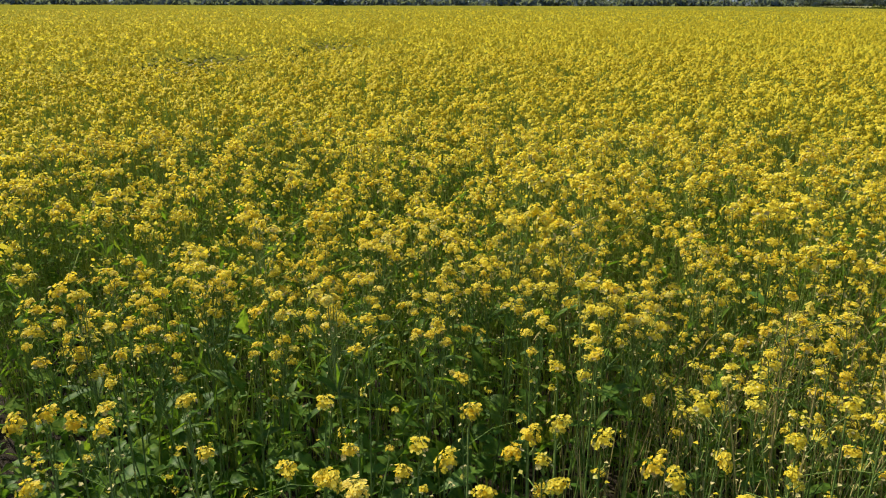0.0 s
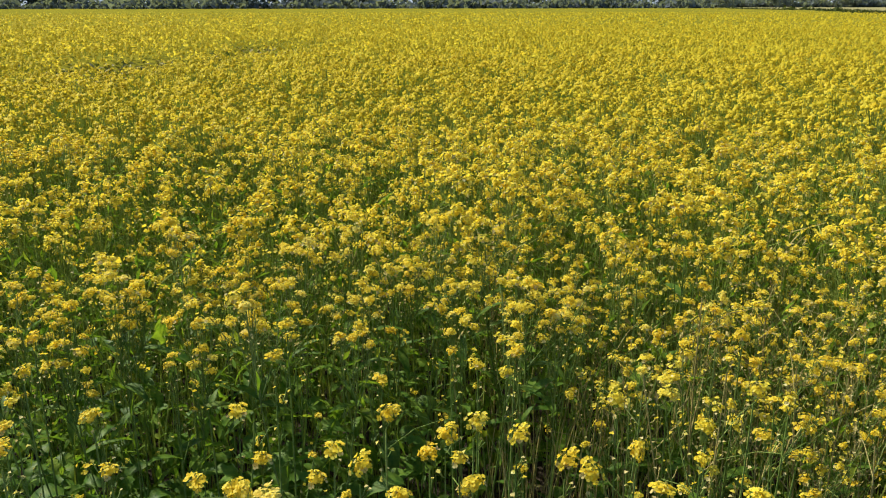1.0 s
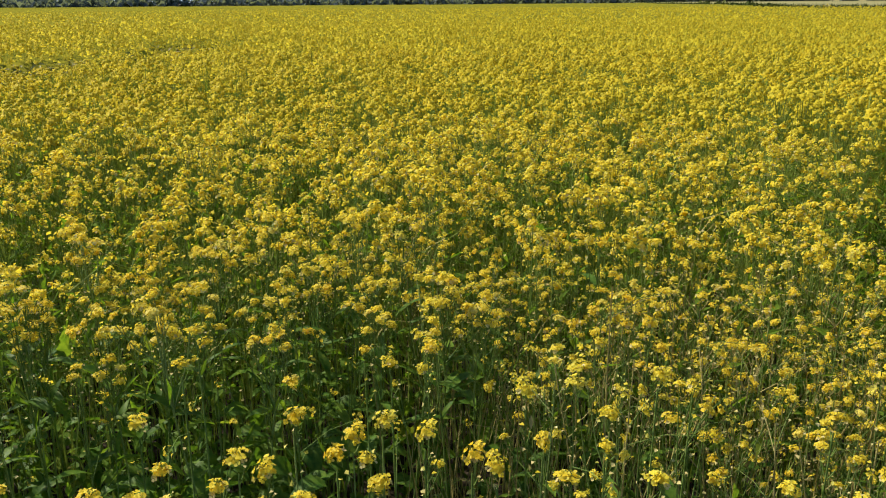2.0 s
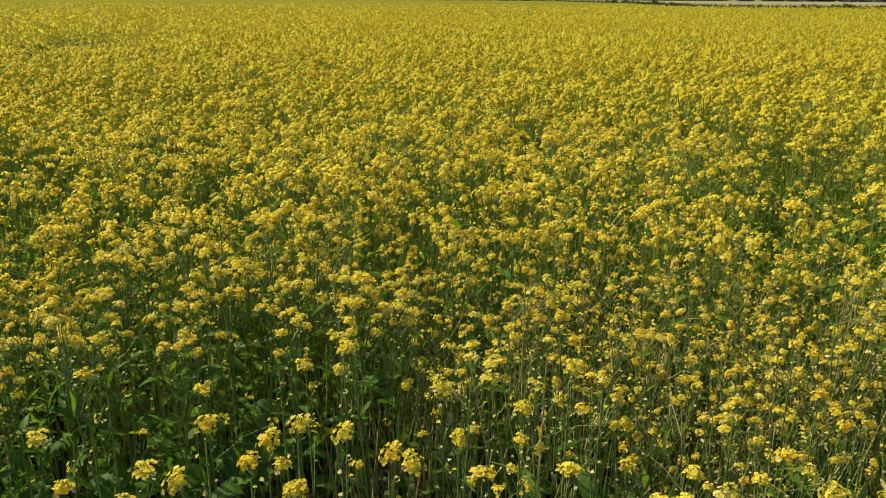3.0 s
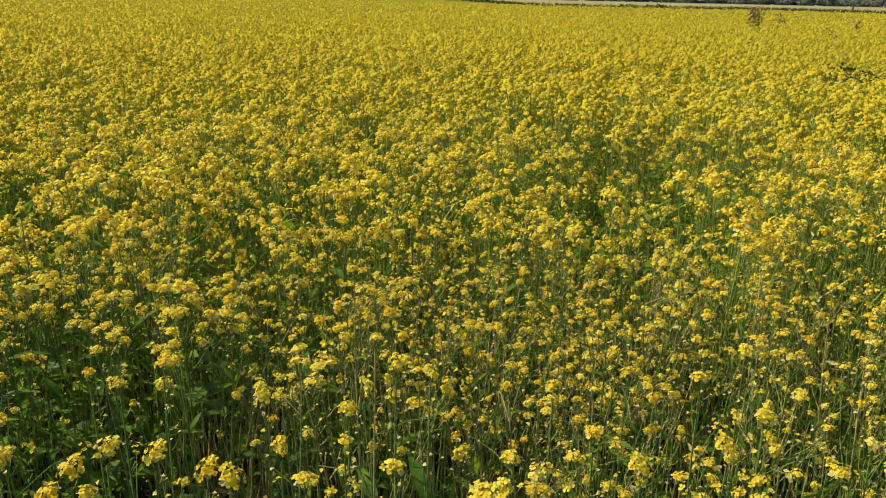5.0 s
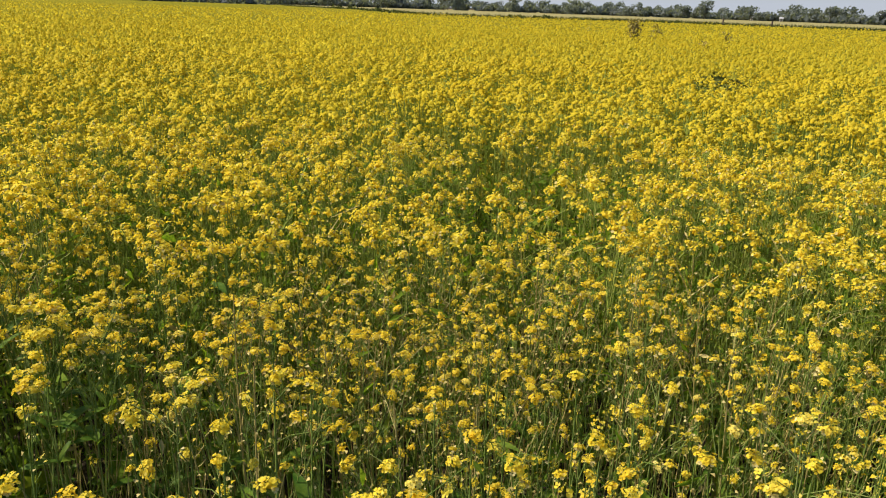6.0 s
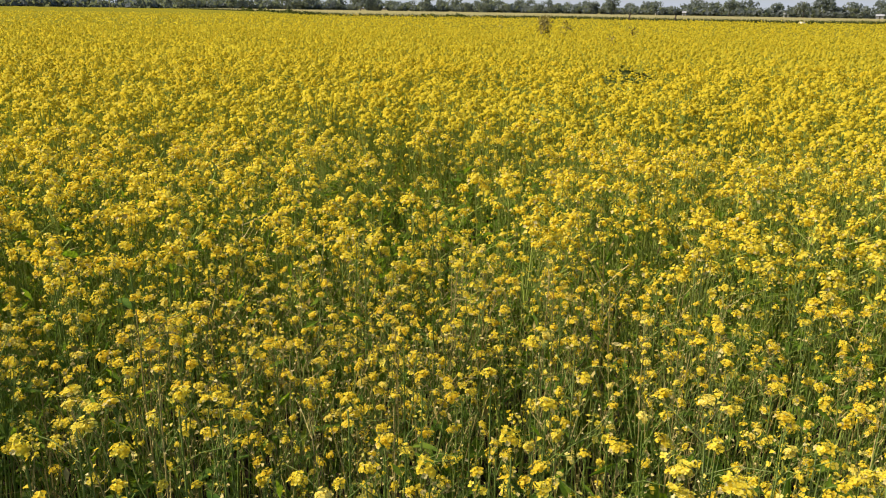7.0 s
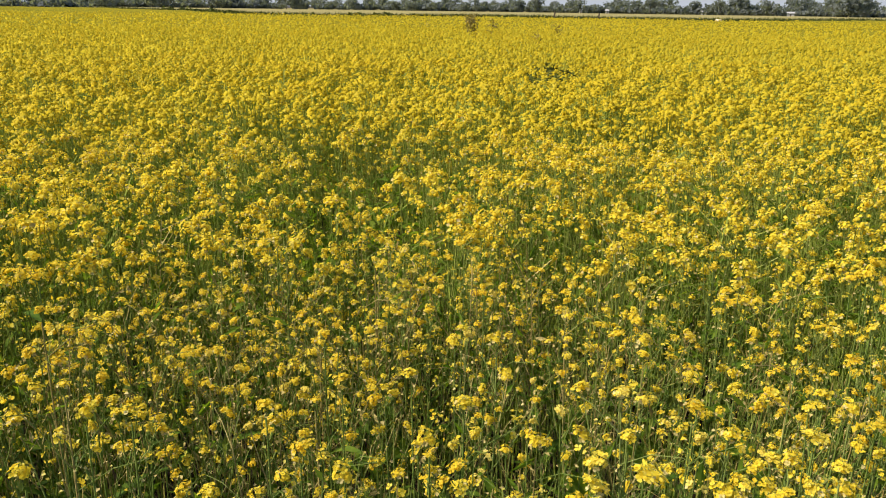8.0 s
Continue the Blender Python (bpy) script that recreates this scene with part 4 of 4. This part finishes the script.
def build_low_leaves():
    """Broad leaves low down where the edge of the crop is leafy."""
    rng = np.random.default_rng(67)
    n = 900
    pos = np.stack([rng.uniform(-0.55, 0.92, n), rng.uniform(1.35, 2.35, n), rng.uniform(0.12, 0.56, n)], 1)
    pos = pos[(rng.uniform(0, 1, n) > 0.9 * gap(pos[:, 0], pos[:, 1])) & (polar(pos[:, 0], pos[:, 1])[0] > 1.3)]
    # low leaves reuse the near tones, so their shade is partly in the colour
    low = green_material("leaf_low_shaded", True, LEAF_NEAR_SHADED, 0.5, 0.45, 0.12)
    sc = Scatter()
    for k, g in enumerate((LEAVES[0], LEAVES[1], LEAVES[4])):
        p = pos[k::3]
        sc.put(g, p, turns(rng, len(p), 0.4), rng.uniform(0.38, 0.72, len(p)))
    tagged(new("low_foliage", sc.mesh("low_foliage", [MANY[0], low] + MANY[2:], True)), "broad shade-darkened green leaves low among the stems", "leaves", kind="stuff")


LABELS = {"topped": "upright leafy mustard plant crowned by yellow flower clusters", "single": "slender mustard plant with one yellow flower cluster and pale seed pods", "tall": "tall thin mustard plant with one large yellow flower cluster", "bushy": "branched mustard plant with several yellow flower clusters",
          "spent": "mustard plant gone to seed with few small yellow flowers", "leafy": "young broad-leaved green mustard plant without flowers"}
HEAD_MESH = [g.mesh("flower_head", NEAR, True) for g in HEADS[0]]
BUD_MESH = [bud_geo(RNG, r).mesh("bud_tuft", NEAR) for r in (0.0140, 0.0165, 0.0125, 0.0185, 0.0150)]
LEAF_MESH = [g.mesh("leaf", NEAR, True) for g in LEAVES]


def plant_proto(rng, kind, plan):
    stems, heads, leaves, podded = plan
    root = tagged(new("mustard_plant"), LABELS[kind], "plant", "mustard plants at the field's edge")
    dry = kind == "spent"
    g = Geo()
    for pts, r0, r1 in stems:
        tube(g, pts, r0, r1, 4, DRYM if dry and rng.uniform() < 0.3 else STEMM)
    for p, q, n in podded:
        pods(g, rng, p, q, n, dry)
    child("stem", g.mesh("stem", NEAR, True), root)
    for i, at, rot, s in heads:
        shape = rot @ np.diag(rng.uniform((0.85, 0.75, 0.62), (1.3, 1.1, 0.98)))
        head = child("flower_head", HEAD_MESH[i], root)
        head.matrix_basis = Matrix(m4(shape, at, s * (0.74 if kind in ("single", "tall") else 0.82)).tolist())
        if kind in ("single", "tall") and i < 5:
            child("bud_tuft", BUD_MESH[i], head, "green unopened flower buds")
    for i, a, p, s, pitch in leaves:
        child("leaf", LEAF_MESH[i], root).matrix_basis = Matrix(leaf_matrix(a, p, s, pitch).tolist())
    return root


# flower clusters that stand out along the field's edge: place of the top cluster
EDGE_WEST = [(0.13, 1.15, 1.08), (0.17, 1.16, 1.06), (0.21, 1.18, 1.08), (0.24, 1.12, 1.08), (0.11, 1.11, 1.08), (0.22, 0.98, 1.08), (0.41, 1.08, 1.08), (0.32, 1.22, 1.08),
             (0.53, 1.06, 1.08), (0.12, 1.34, 1.03), (0.02, 1.59, 1.03), (0.04, 1.51, 1.0), (-0.05, 1.4, 1.03), (0.72, 1.44, 1.03), (0.75, 1.24, 1.08), (0.69, 1.14, 1.08),
             (0.73, 1.1, 1.08), (0.68, 1.07, 1.08), (0.63, 1.02, 1.08), (0.6, 1.11, 1.08), (0.53, 1.24, 1.08), (0.82, 1.14, 1.08), (0.5, 1.68, 1.03), (0.51, 1.53, 1.03), (0.6, 1.03, 1.09), (0.58, 1.05, 1.08), (0.62, 1.05, 1.07)]
EDGE_MIDDLE = [(0.84, 1.18, 1.08), (0.86, 1.15, 1.06), (0.88, 1.22, 1.08), (0.88, 1.07, 1.08), (0.79, 1.04, 1.08), (0.89, 1.5, 1.03), (0.84, 1.56, 1.03), (0.96, 1.56, 1.03),
               (0.94, 1.18, 1.08), (1.1, 1.29, 1.08), (1.0, 1.12, 1.08), (1.03, 1.09, 1.08), (1.1, 1.15, 1.08), (1.12, 1.09, 1.06), (1.18, 1.31, 1.08), (1.21, 1.21, 1.08),
               (1.32, 1.33, 1.08), (1.19, 1.16, 1.06), (1.31, 2.13, 1.0), (1.47, 1.95, 1.0), (1.36, 1.64, 1.03), (1.41, 1.64, 1.03), (1.2, 1.54, 1.03), (1.23, 1.05, 1.08)]
EDGE_EAST = [(1.38, 1.02, 1.08), (1.39, 0.97, 1.08), (1.34, 0.96, 1.08), (1.73, 1.26, 1.03), (1.78, 0.99, 1.08), (1.67, 0.94, 1.08), (1.68, 0.89, 1.06), (1.84, 1.2, 1.03),
             (1.81, 1.45, 1.03), (2.34, 1.88, 1.0), (2.53, 2.38, 1.0), (1.53, 0.94, 1.08), (1.52, 1.04, 1.08), (1.58, 1.26, 1.03), (1.4, 1.38, 1.03), (2.28, 1.48, 1.0), (2.05, 1.3, 1.03),
             (2.02, 0.68, 1.08), (2.01, 0.63, 1.06), (2.11, 0.6, 1.08), (2.02, 0.59, 1.08)]
EDGE_FAR_EAST = [(2.06, 0.54, 1.08), (2.13, 0.55, 1.08), (1.92, 0.6, 1.08), (1.95, 0.57, 1.06), (1.98, 0.54, 1.08), (2.23, 0.6, 1.08), (2.25, 0.65, 1.08), (2.25, 0.8, 1.03),
                 (2.12, 0.92, 1.03), (2.54, 0.72, 1.03), (2.05, 0.76, 1.08), (1.84, 0.7, 1.08), (1.9, 0.77, 1.08), (3.01, 0.86, 1.0), (2.91, 1.33, 1.0), (2.54, 1.17, 1.0), (1.77, 0.73, 1.08)]


def build_near_crop():
    rng = np.random.default_rng(71)
    protos = {}

    def place(kind, x, y, h, lean=2.0):
        i = int(rng.integers(VARIANTS[kind]))
        m = pose(x, y, 0, rng.normal(0, lean), rng.normal(0, lean), rng.uniform(0, 360)) @ Matrix.Scale(h, 4)
        if (kind, i) in protos:
            copy_thing(protos[kind, i], m @ Matrix.Scale(1 / protos[kind, i].scale.x, 4))
        else:
            protos[kind, i] = plant_proto(rng, kind, PLANS[kind][i])
            protos[kind, i].matrix_basis = m
    taken = []
    for rows, kinds in ((EDGE_WEST, ("single",)), (EDGE_MIDDLE, ("single",)), (EDGE_EAST, ("tall", "single")), (EDGE_FAR_EAST, ("tall", "single"))):
        for k, (x, y, h) in enumerate(rows):
            place(kinds[k % len(kinds)], x, y, h, 0.0)
            taken.append((x, y))
    taken = np.array(taken)
    xs, ys = jittered(rng, 1.05, NEAR_END, 0.128, (-43, 77))
    for x, y in zip(xs, ys):
        r, a = polar(x, y)
        kind = choose_kind(rng, x, y)
        edge = 1.05 + 0.62 / (1 + math.exp((a - 9) / 6)) + rng.normal(0, 0.07)
        if a < -37 and r < 1.35:
            kind = ""
        if r < edge and kind != "leafy":
            kind = "leafy" if rng.uniform() < 0.75 else ""
        if kind in ("bushy", "leafy") and y < 1.72 and 0.05 < x < 1.0:
            kind = ("tall" if rng.uniform() < 0.6 else "") if kind == "bushy" else kind
        if kind == "bushy" and r < 1.8 and a > 8:
            kind = "spent" if rng.uniform() < 0.55 else "tall"
        if float(furrow(x, y)) > 0.4 or float(gap(x, y)) > 0.4 and (kind == "leafy" or y < 1.5):
            kind = ""
        if kind == "bushy" and y < 2.4 and a < 14:
            kind = "topped"
        if kind and kind != "leafy" and np.hypot(taken[:, 0] - x, taken[:, 1] - y).min() < 0.07:
            kind = ""
        if kind:
            if kind == "topped" and rng.uniform() < 0.45:
                place(kind, x + 0.06, y + 0.04, rng.normal(0.98, 0.04))
            place(kind, x, y, rng.normal(0.97, 0.06) * float(lie(x, y)) if kind != "leafy" else rng.uniform(0.6, 0.95) if r < 1.75 and a < 22 else rng.uniform(0.8, 1.25))


build_ground()
build_canopy()
build_stubble()
build_trees()
build_hedges()
build_far_things()
build_weeds()
build_weed_patch()
build_far_crop()
build_mid_crop()
build_undergrowth()
build_low_leaves()
build_near_crop()
